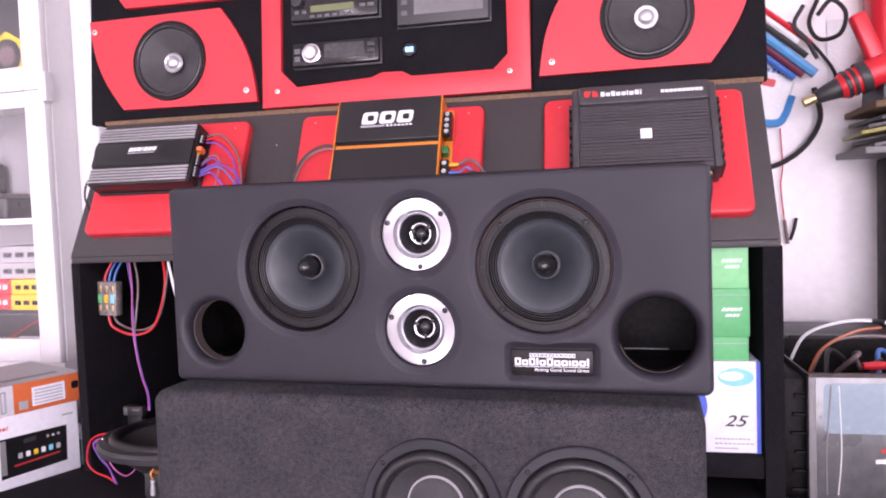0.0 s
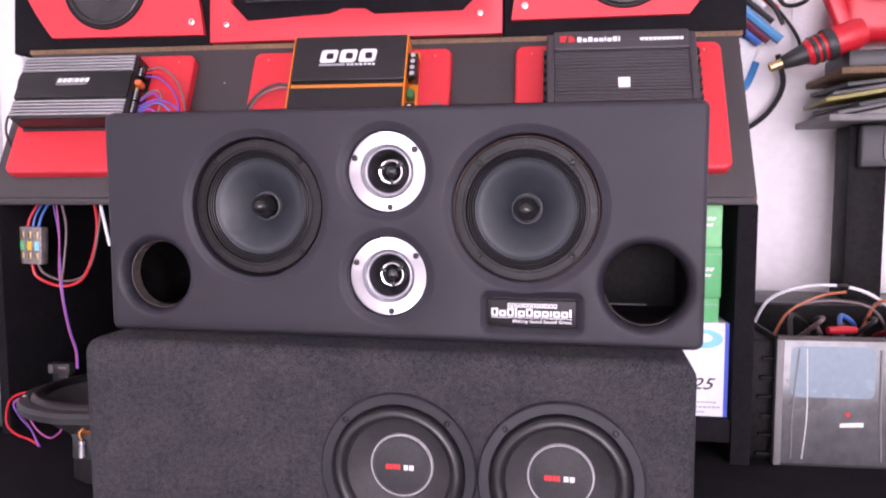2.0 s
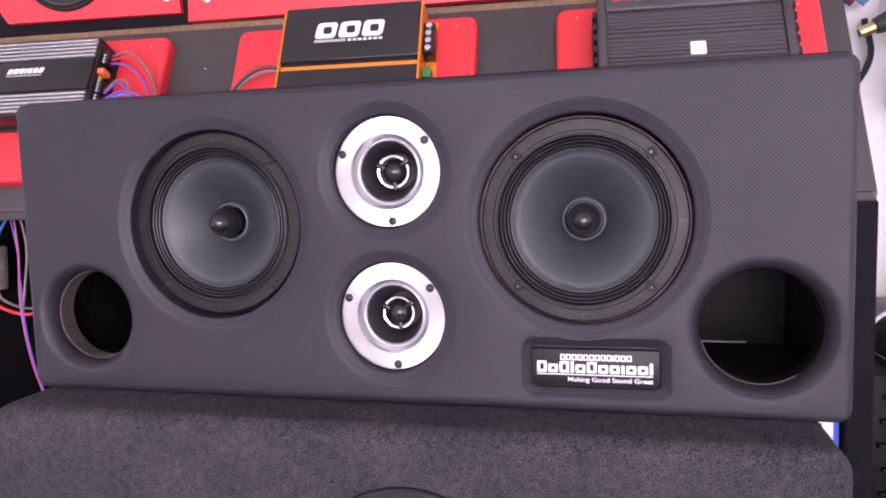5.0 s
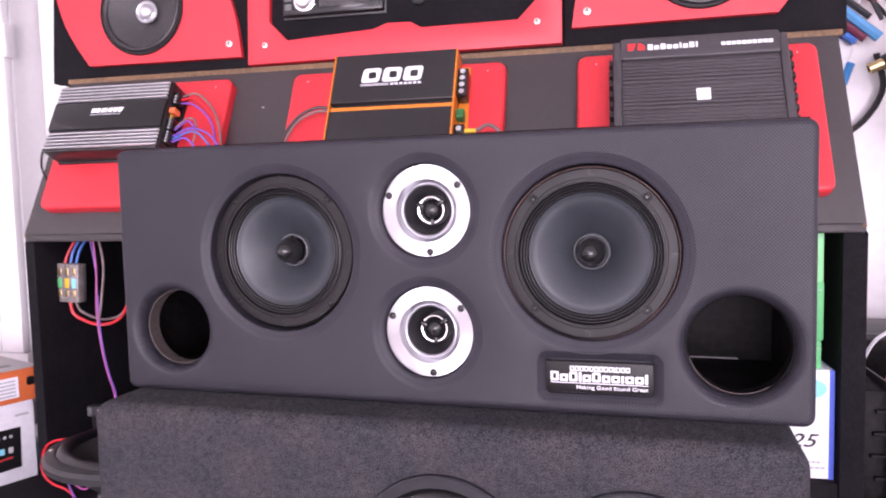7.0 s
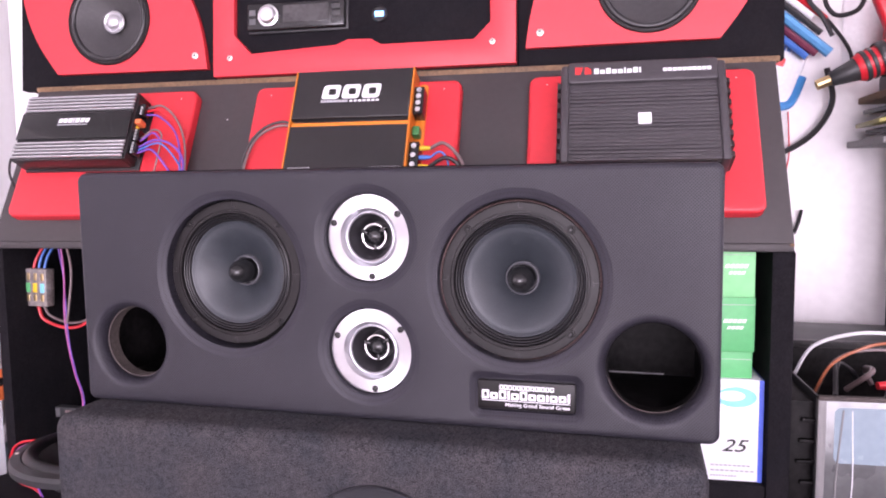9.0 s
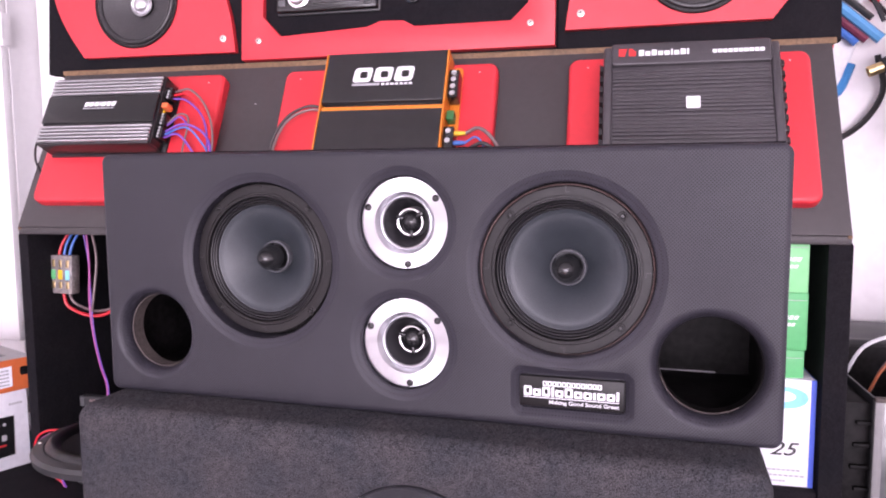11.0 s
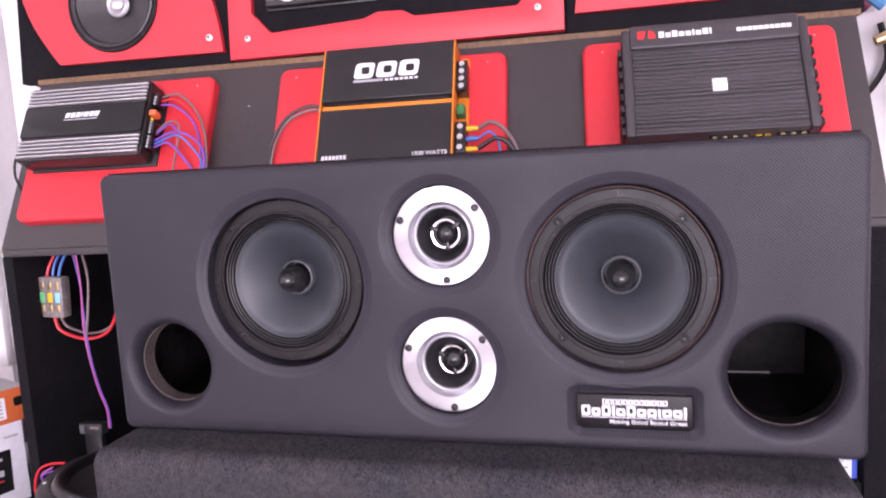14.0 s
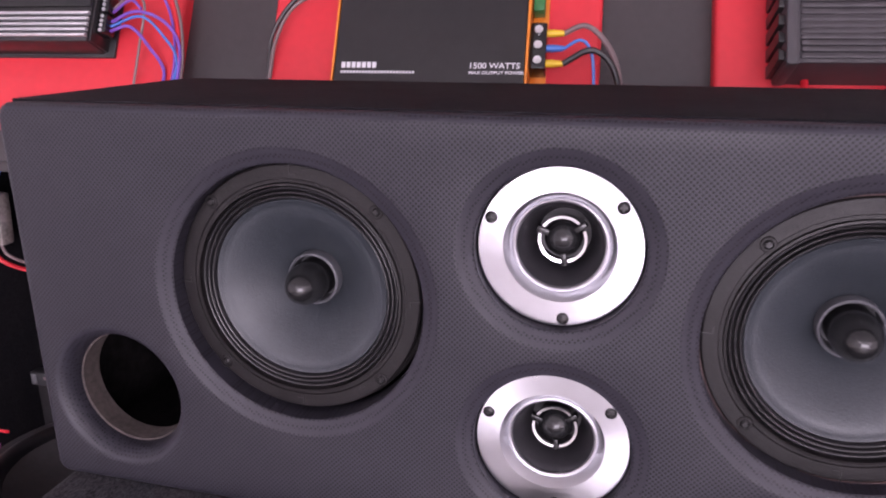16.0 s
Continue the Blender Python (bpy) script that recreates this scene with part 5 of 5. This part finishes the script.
part("brand_mark", bars(-0.186, -0.140, 0.118, 0.126, "HihhhhI", gap=0.25, slant=0.2), RED_INK, radio_box, "dark red block mark", FB)
part("small_print", bars(-0.034, -0.010, 0.120, 0.124, 5, gap=0.3), GREY_INK, radio_box, "small grey print", FB)
orange_box = thing("orange_carton", "orange and white carton lying on the radio carton", "box", STACK @ pose(0, 0, 0.146))
part("carton", cuboid(-0.30, 0.012, -0.004, 0.22, 0.0, 0.060, 0.002), CARD_ORANGE, orange_box)
part("white_end", cuboid(-0.3004, -0.127, -0.0046, 0.2204, 0.0008, 0.0596, 0.001), CARD_WHITE, orange_box, "white printed end")
part("top_sheet", cuboid(-0.30, 0.011, -0.003, 0.219, 0.0602, 0.0612), CARD_GREY, orange_box, "grey printed top")
part("top_print", cuboid(-0.27, -0.150, 0.020, 0.120, 0.0612, 0.0616), SHADE_GREY, orange_box, "dark printed picture on the top")
part("top_print", cuboid(-0.130, -0.020, 0.030, 0.050, 0.0612, 0.0616), SHADE_GREY, orange_box, "dark printed strip on the top")
FO = front(0, 0, -0.0046)
label_sheet = part("label_sticker", slab([(-0.092, 0.009), (-0.026, 0.010), (-0.026, 0.048), (-0.092, 0.047)], 0, 0.0005), CARD_WHITE, orange_box, "pale printed sticker", FO)
for k in range(5):
    part("print_line", bars(-0.088, -0.031, 0.013 + 0.0066 * k, 0.0160 + 0.0066 * k, 12 - k, gap=0.15), GREY_INK, label_sheet, "fine unreadable print", pose(0, 0, 0.0005))
part("label_sticker", slab([(-0.118, 0.007), (-0.100, 0.007), (-0.100, 0.024), (-0.118, 0.024)], 0, 0.0005), CARD_GREY, orange_box, "small square sticker", FO)
part("round_mark", slab(rounded(-0.012, 0.002, 0.028, 0.044, 0.004, 4), 0, 0.0005), GLOSS_BLACK, orange_box, "black and white mark", FO)
part("print_column", frames(-0.154, -0.140, 0.006, 0.050, "H", 0.004), GREY_INK, orange_box, "grey unreadable print", front(0, 0, -0.0050))
part("orange_arc", slab([(-0.30, 0.004), (-0.190, 0.004), (-0.182, 0.014), (-0.200, 0.022), (-0.30, 0.026)], 0, 0.0005), CARD_ORANGE, orange_box, "orange printed curve", front(0, 0, -0.0050))
accessory = thing("accessory_box", "small pale teal accessory box beside the radio carton", "box", STACK)
part("carton", cuboid(0.010, 0.055, 0.012, 0.10, 0.0, 0.055, 0.002), CARD_TEAL, accessory)
part("white_lid", cuboid(0.009, 0.056, 0.011, 0.101, 0.0555, 0.068, 0.002), CARD_WHITE, accessory, "white lid")
part("print_line", bars(0.014, 0.050, 0.020, 0.034, 4, gap=0.3), P_DARK, accessory, "dark unreadable print", front(0, 0, 0.012))
small_box = carton("small_carton", "small dark carton behind the stacked cartons", -0.985, -0.93, 0.60, 0.70, 0.81, 1.06, CARD_GREY, Matrix())


def glass_cabinet():
    c = thing("glass_cabinet", "white framed glass cabinet filled with boxed speakers", "cabinet")
    x0, x1, y0, y1 = -2.05, -1.120, 0.55, 0.94
    part("plinth", cuboid(x0, x1, y0 + 0.01, y1, 0.81, 0.985, 0.003), FRAME_PAINT, c)
    part("top", cuboid(x0, x1, y0, y1, 2.32, 2.36, 0.003), FRAME_PAINT, c)
    part("back", cuboid(x0, x1, y1 - 0.015, y1, 0.985, 2.32), CAB_BACK, c, "grey back panel")
    part("side_panel", cuboid(x1 - 0.02, x1, y0 + 0.022, y1 - 0.016, 0.985, 2.32), FRAME_PAINT, c)
    part("side_panel", cuboid(x0, x0 + 0.02, y0 + 0.022, y1 - 0.016, 0.985, 2.32), FRAME_PAINT, c)
    for z in (1.335, 1.672, 2.0):
        part("shelf", cuboid(x0 + 0.021, x1 - 0.021, y0 + 0.03, y1 - 0.016, z, z + 0.014), FRAME_PAINT, c)
    for a, b in ((0.987, 1.661), (1.663, 2.319)):
        d = part("door", cuboid(x1 - 0.062, x1 - 0.001, y0, y0 + 0.021, a, b, 0.003), FRAME_PAINT, c, "white door frame")
        part("rail", cuboid(x0, x1 - 0.063, y0, y0 + 0.021, a, a + 0.058, 0.003), FRAME_PAINT, d)
        part("rail", cuboid(x0, x1 - 0.063, y0, y0 + 0.021, b - 0.040, b, 0.003), FRAME_PAINT, d)
        pane = part("pane", cuboid(x0 + 0.002, x1 - 0.064, y0 + 0.008, y0 + 0.012, a + 0.058, b - 0.040), GLASS, d, "clear glass pane")
        pane.visible_shadow = False
    part("hinge_block", cuboid(x1 - 0.012, x1 + 0.012, y0 - 0.006, y0 + 0.020, 1.632, 1.702, 0.002), FRAME_PAINT, c, "white hinge block")


glass_cabinet()
yb = thing("speaker_carton", "dark carton with a yellow-framed speaker picture", "box", pose(-1.425, 0.70, 1.686))
part("carton", cuboid(-0.16, 0.15, 0.0, 0.18, 0.0, 0.26, 0.002), P_DARK, yb)
hexa = [(0.050 + 0.066 * math.cos(radians(30 + 60 * k)), 0.106 + 0.066 * math.sin(radians(30 + 60 * k))) for k in range(6)]
part("yellow_frame", slab(hexa, 0, 0.0008), P_YELLOW, yb, "yellow printed frame", front(0, 0, 0.0))
part("printed_cone", slab(circle(0.050, 0.106, 0.046, 36), 0.0009, 0.0016), P_DARK, yb, "dark round printed cone", front(0, 0, 0.0))
part("printed_cap", slab(circle(0.050, 0.106, 0.027, 28), 0.0017, 0.0022), P_GREY, yb, "grey printed dust cap", front(0, 0, 0.0))
dk = thing("camera_case", "dark bag-like device on a glass-cabinet shelf", "device", pose(-1.500, 0.70, 1.349))
part("body", cuboid(-0.10, 0.085, 0.0, 0.12, 0.0, 0.062, 0.012, 3), P_DARK, dk)
part("lid", cuboid(-0.09, 0.060, 0.01, 0.11, 0.0625, 0.074, 0.004, 2), P_GREY, dk, "grey lid")
part("strap_lug", cuboid(0.0855, 0.096, 0.04, 0.06, 0.035, 0.052, 0.003), P_DARK, dk)
for i, (bx0_, bx1_, z, h, m, lab) in enumerate(((-1.54, -1.225, 0.985, 0.112, P_DARK, "dark boxed speaker with a pale print"), (-1.425, -1.315, 1.0975, 0.042, P_YELLOW, "yellow and black boxed speaker"), (-1.425, -1.318, 1.140, 0.042, P_YELLOW, "yellow and black boxed speaker"), (-1.56, -1.430, 1.0975, 0.042, P_RED, "red boxed speaker beside the yellow ones"), (-1.56, -1.432, 1.140, 0.042, P_RED, "red boxed speaker beside the yellow ones"), (-1.54, -1.285, 1.183, 0.045, CARD_GREY, "pale boxed device with dark print"), (-1.54, -1.288, 1.2285, 0.045, CARD_GREY, "pale boxed device with dark print"))):
    b = carton("boxed_speaker", lab, bx0_, bx1_, 0.70 + 0.004 * i, 0.88, z, z + h, m, Matrix(), "boxes in the glass cabinet")
    low = front(0, z, 0.70 + 0.004 * i)
    if i == 0:
        part("pen_stroke", slab([(-1.44, 0.030), (-1.325, 0.085), (-1.325, 0.088), (-1.44, 0.034)], 0, 0.0005), RED_INK, b, "red printed stroke", low)
        part("print_band", bars(-1.400, -1.285, 0.030, 0.040, 9, gap=0.15), CARD_WHITE, b, "white unreadable print", low)
    else:
        part("print_band", bars(max(bx0_, -1.52) + 0.010, bx1_ - 0.012, h * 0.32, h * 0.62, 5 if i > 4 else 3, gap=0.3), CARD_WHITE if i in (3, 4) else GLOSS_BLACK if i < 3 else P_DARK, b, "unreadable print", low)
tall = thing("upright_device", "tall dark device on a glass-cabinet shelf", "device", pose(-1.715, 0.80, 1.349))
part("body", cuboid(-0.10, 0.10, 0.0, 0.10, 0.0, 0.175, 0.012, 3), P_DARK, tall)
part("panel", slab(rounded(-0.08, 0.085, 0.03, 0.15, 0.01, 4), 0, 0.002), SHADE_GREY, tall, "grey front panel", front(0, 0, 0.0))

# ---- beside the display: bin, stand, shelf and hanging tools ----
bin_ = thing("tool_bin", "scuffed clear-fronted bin full of cables standing on the table", "bin", TURN_D)
bx0, bx1, by0, by1, bz0, bz1 = 0.581, 0.92, 0.390, 0.74, 0.811, 1.028
part("front_wall", cuboid(bx0, bx1, by0, by0 + 0.004, bz0, bz1, 0.0015), BIN_METAL, bin_, "scuffed translucent front")
part("back_wall", cuboid(bx0, bx1, by1 - 0.004, by1, bz0, bz1, 0.0015), CAVITY, bin_, "dark back")
part("side_wall", cuboid(bx0 - 0.004, bx0, by0, by1, bz0, bz1, 0.001), P_DARK, bin_, "dark side")
part("side_wall", cuboid(bx1, bx1 + 0.004, by0, by1, bz0, bz1, 0.001), BIN_METAL, bin_)
part("bottom", cuboid(bx0, bx1, by0, by1, bz0, bz0 + 0.004), P_DARK, bin_)
part("rim", cuboid(bx0 - 0.006, bx1 + 0.006, by0 - 0.004, by0 + 0.007, bz1 - 0.003, bz1 + 0.004, 0.002), MDF, bin_, "worn pale rim")
part("corner_post", cuboid(bx0 - 0.006, bx0 + 0.006, by0 - 0.003, by0 + 0.010, bz0, bz1, 0.002), SHADE_GREY, bin_, "worn corner strip")
for k, (sx, w) in enumerate(((0.022, 0.0016), (0.040, 0.0010), (0.165, 0.0022), (0.185, 0.0012))):
    part("crease", wire([(bx0 + sx, by0 - 0.0005, bz0 + 0.012), (bx0 + sx + 0.006 * math.sin(k * 2.0), by0 - 0.0005, bz0 + 0.09), (bx0 + sx + 0.008 * math.cos(k * 1.3), by0 - 0.0005, bz0 + 0.20)], w), P_WHITE if k % 2 else SHADE_GREY, bin_, "pale crease in the plastic")
# pale-blue reflection on the plastic, drawn as a coloured patch
part("reflection_patch", slab(rounded(bx0 + 0.018, bx0 + 0.150, bz0 + 0.118, bz0 + 0.204, 0.010, 4), 0, 0.0006), plastic("pale_blue_reflection", (0.25, 0.32, 0.37), 0.25), bin_, "pale blue reflection drawn on the bin front", front(0, 0, by0 - 0.0002))
part("red_dot", slab(circle(bx0 + 0.110, bz0 + 0.090, 0.004, 16), 0, 0.0006), RED_INK, bin_, "", front(0, 0, by0 - 0.0002))
part("white_label", slab([(bx0 + 0.098, bz0 + 0.068), (bx0 + 0.135, bz0 + 0.070), (bx0 + 0.135, bz0 + 0.077), (bx0 + 0.098, bz0 + 0.075)], 0, 0.0006), WHITE_INK, bin_, "small white label", front(0, 0, by0 - 0.0002))
for i in range(6):
    part("side_rib", cuboid(bx0 - 0.030 + 0.003 * (i % 3), bx0 - 0.0045, by0 + 0.012, by0 + 0.019, bz0 + 0.010 + 0.033 * i, bz0 + 0.016 + 0.033 * i, 0.001), CAVITY, bin_, "dark ribbed side")
part("side_frame", cuboid(bx0 - 0.040, bx0 - 0.004, by0 + 0.020, by0 + 0.20, bz0, bz1 - 0.01, 0.003), CAVITY, bin_, "black open frame")
lead([(0.60, 0.62, 1.000), (0.625, 0.60, 1.060), (0.680, 0.58, 1.088), (0.740, 0.57, 1.092), (0.80, 0.58, 1.075), (0.86, 0.60, 1.030), (0.88, 0.62, 0.97)], 0.0032, P_WHITE, "white cable arching over the bin", C)
lead([(0.735, 0.566, 1.0925), (0.745, 0.568, 1.0922), (0.755, 0.57, 1.091)], 0.0046, P_BLACK, "black tape on the white cable", C)
lead([(0.615, 0.55, 0.99), (0.640, 0.54, 1.045), (0.690, 0.53, 1.078), (0.740, 0.54, 1.085)], 0.0026, P_RUST, "rust-coloured wire over the bin", C)
lead([(0.63, 0.60, 0.97), (0.66, 0.59, 1.04), (0.72, 0.58, 1.062), (0.80, 0.58, 1.050), (0.85, 0.60, 0.99)], 0.0028, P_GREY, "grey wire over the bin", C)
lead([(0.79, 0.60, 0.99), (0.805, 0.58, 1.05), (0.82, 0.56, 1.065), (0.845, 0.56, 1.03), (0.86, 0.58, 0.98)], 0.0030, P_RUST, "brown wire in the bin", C)
for i in range(7):
    a = i * 2.1
    lead([(0.64 + 0.03 * i, 0.52 + 0.05 * math.sin(a), 0.995), (0.67 + 0.03 * i, 0.56 + 0.05 * math.cos(a), 1.028 + 0.008 * math.sin(a)), (0.70 + 0.03 * i, 0.62 + 0.04 * math.sin(a), 1.010), (0.72 + 0.025 * i, 0.66, 0.98)], 0.0045, (P_BLACK, P_GREY, P_BLACK, P_BLUE, P_BLACK, P_RED, P_BLACK)[i], ("black", "grey", "black", "blue", "black", "red", "black")[i] + " cable lying in the bin", C)
handle_red = solid("screwdriver", moved(lathe([(0, -0.026), (0.006, -0.026), (0.008, 0), (0.006, 0.026), (0, 0.026)], 20), pose(0.72, 0.50, 1.022, 0, 90, 10)), P_RED, "red screwdriver lying in the bin", "screwdriver", C)

tray = thing("tool_tray", "long grey tray with loose tools behind the bin", "tray", pose(0, 0, 0))
part("tray_front", cuboid(0.60, 1.25, 0.93, 0.95, 0.81, 1.010, 0.004), P_BLACK, tray)
part("tray_top", cuboid(0.60, 1.25, 0.951, 1.20, 0.985, 1.000, 0.003), P_DARK, tray)
part("rail", cuboid(0.60, 1.25, 0.918, 0.929, 0.975, 0.992, 0.003), SHADE_GREY, tray, "pale metal rail")
stand = thing("speaker_column", "black column with a grey box on its top", "stand", pose(0.912, 1.12, 0.81))
# shade around the column is put into its colour by this dark material
part("column", cuboid(-0.062, 0.026, -0.04, 0.06, 0.0, 0.61, 0.006), CAVITY, stand)
part("head_box", cuboid(-0.045, 0.15, -0.075, -0.042, 0.510, 0.610, 0.006), P_DARK, stand, "dark grey box with a moulded grip")
part("grip", slab(rounded(0.002, 0.036, 0.522, 0.600, 0.016, 5), 0, 0.006, 0.003), SHADE_GREY, stand, "moulded grip", front(0, 0, -0.0752))
for z, lab in ((1.426, "lower grey wall shelf with papers"), (1.532, "upper wall shelf with tools")):
    sh = thing("wall_shelf", lab, "shelf", pose(0, 0, 0), "wall shelves")
    part("board", cuboid(0.800 if z > 1.50 else 0.778, 1.45, 0.99, 1.275, z, z + 0.016, 0.003), SHADE_GREY if z < 1.50 else WOOD, sh)
    for bx in (1.0, 1.35):
        part("bracket", cuboid(bx, bx + 0.02, 1.05, 1.275, z - 0.05, z - 0.001, 0.003), P_DARK, sh)
for i, (m, lab) in enumerate(((P_BUTTON, "grey"), (P_DARK, "dark"), (plastic("olive_card", (0.26, 0.23, 0.05)), "olive yellow"), (P_BUTTON, "grey"), (P_DARK, "dark"))):
    j = 0.02 * math.sin(i * 2.3)
    solid("magazine", moved(cuboid(-0.15, 0.15, -0.11, 0.11, 0, 0.010, 0.002), pose(0.945 + j, 1.10, 1.468 + 0.0125 * i, 0, -11 + 1.2 * i, 10 * math.sin(i * 1.7))), m, lab + " magazine in a loose pile", "magazine", group="pile of magazines")
tool_tray = thing("tool_case", "flat dark tool case on the wall shelf", "case", pose(0.97, 1.10, 1.549))
part("case", cuboid(-0.15, 0.22, -0.09, 0.09, 0.0, 0.040, 0.006), P_DARK, tool_tray)
part("clasp", cuboid(-0.05, 0.02, -0.094, -0.0895, 0.010, 0.026, 0.001), CARD_GREY, tool_tray)
gun = thing("heat_gun", "red heat gun with dark barrel and brass nozzle", "heat gun", look((0.660, 1.06, 1.560), (0.900, 1.06, 1.654)) @ pose(0, 0, 0, 0, 180, 0) @ Matrix.Scale(0.86, 4))
part("nozzle", lathe([(0.010, 0), (0.0135, 0.001), (0.0135, 0.034), (0.012, 0.036), (0.010, 0.036)], 28), BRASS, gun, "worn brass nozzle")
part("barrel", lathe([(0.016, 0.034), (0.019, 0.038), (0.027, 0.085), (0.030, 0.100), (0.0, 0.100)], 32), P_DARK, gun, "dark barrel")
part("body", lathe([(0.031, 0.098), (0.037, 0.110), (0.038, 0.150), (0.043, 0.170), (0.043, 0.230), (0.035, 0.255), (0, 0.262)], 36), P_RED, gun, "red housing")
part("band", lathe([(0.0435, 0.150), (0.0450, 0.153), (0.0450, 0.172), (0.0435, 0.175)], 36), P_DARK, gun, "black band")
part("band", lathe([(0.0385, 0.112), (0.0400, 0.114), (0.0400, 0.122), (0.0385, 0.124)], 36), P_DARK, gun, "black band")
part("band", lathe([(0.0390, 0.131), (0.0405, 0.133), (0.0405, 0.139), (0.0390, 0.141)], 36), P_DARK, gun, "black band")
part("handle", cuboid(-0.018, 0.018, 0.02, 0.17, 0.19, 0.235, 0.012, 3), P_RED, gun, "red handle")
bag = thing("tool_pouch", "blue and white tool pouch hanging on the wall", "pouch", front(0.612, 1.612, 1.262) @ pose(0, 0, 0, 0, 0, -18) @ Matrix.Scale(0.86, 4))
part("white_front", slab(rounded(-0.070, 0.060, -0.085, 0.090, 0.025, 5), 0.0, 0.022, 0.008, 3), P_WHITE, bag, "white pouch front")
part("blue_base", wire([(-0.066, -0.066, 0.016), (-0.040, -0.086, 0.018), (0.010, -0.089, 0.018), (0.050, -0.078, 0.018), (0.062, -0.050, 0.016), (0.064, 0.010, 0.014)], 0.013), P_BLUE_BRIGHT, bag, "blue padded edge")
part("red_patch", slab(rounded(-0.045, 0.006, 0.022, 0.046, 0.003, 2), 0.0222, 0.0235), RED_INK, bag, "dark red patch")
part("print_band", bars(-0.050, 0.045, 0.066, 0.078, 6, z=0.0016, gap=0.2), P_BLUE, bag, "blue unreadable print", pose(0, 0, 0.0216))
PALE_BLUE, DARK_RED = plastic("pale_blue_tube", (0.10, 0.33, 0.62)), plastic("dark_red_tube", (0.16, 0.03, 0.06))
for name_, m, off_, r_, end in (("blue", PALE_BLUE, 0.0, 0.0125, 0.72), ("dark", P_DARK, 0.030, 0.0075, 0.70), ("dark red", DARK_RED, -0.028, 0.0090, 0.69), ("white", P_WHITE, 0.050, 0.0090, 0.68), ("blue", P_BLUE, -0.052, 0.0085, 0.67), ("red", P_RED, 0.072, 0.0070, 0.71)):
    solid("sealant_tube", wire([(0.565, 1.225, 1.790 + off_), (0.625, 1.222, 1.738 + off_), (end, 1.218, 1.738 + off_ - (end - 0.625) * 0.9)], r_), m, name_ + " sealant tube hanging on the wall", "tube", Matrix(), "hanging tubes")
strap = solid("strap", wire([(0.690, 1.205, 1.83), (0.668, 1.205, 1.782), (0.700, 1.205, 1.735), (0.722, 1.205, 1.690)], 0.0055), P_DARK, "black strap hanging on the wall", "strap")
lead([(0.735, 1.24, 1.86), (0.708, 1.23, 1.79), (0.730, 1.22, 1.742), (0.775, 1.20, 1.748), (0.788, 1.20, 1.80), (0.755, 1.20, 1.835), (0.722, 1.20, 1.80)], 0.0056, P_BLACK, "black power cable hanging in loops", Matrix())
lead([(0.66, 1.25, 1.80), (0.715, 1.245, 1.74), (0.77, 1.245, 1.66), (0.775, 1.245, 1.60)], 0.0045, P_BLACK, "black cable on the wall", Matrix())
lead([(0.72, 1.24, 1.62), (0.735, 1.24, 1.54), (0.70, 1.24, 1.47), (0.64, 1.245, 1.425), (0.58, 1.25, 1.41)], 0.0070, P_BLACK, "thick black cable arching on the wall", Matrix())
lead([(0.640, 1.262, 1.52), (0.645, 1.262, 1.42), (0.640, 1.262, 1.36), (0.650, 1.262, 1.25)], 0.0018, P_RED, "thin red wire hanging on the wall", Matrix())
for pts, m, lab in (((( 0.648, 1.262, 1.27), (0.652, 1.262, 1.235), (0.656, 1.262, 1.205)), P_GREY, "grey clip lead hanging on the wall"), (((0.678, 1.262, 1.275), (0.672, 1.262, 1.245), (0.662, 1.262, 1.215)), P_BLACK, "black clip lead hanging on the wall")):
    lead(pts, 0.0045, m, lab, Matrix())
sheet = thing("paper_sheet", "white paper sheet pinned to the wall", "paper", front(0.86, 1.70, 1.274))
part("sheet", slab([(-0.10, -0.08), (0.10, -0.08), (0.10, 0.10), (-0.10, 0.10)], 0, 0.001), P_WHITE, sheet)
red_bag = solid("red_bag", cuboid(0.835, 1.10, 1.14, 1.262, 1.63, 1.95, 0.04, 4), P_RED, "red and white bag hanging above the shelf", "bag")
white_bag = solid("white_bag", cuboid(0.895, 1.15, 1.08, 1.135, 1.725, 1.95, 0.02, 3), P_WHITE, "white plastic bag hanging over the red one", "bag")
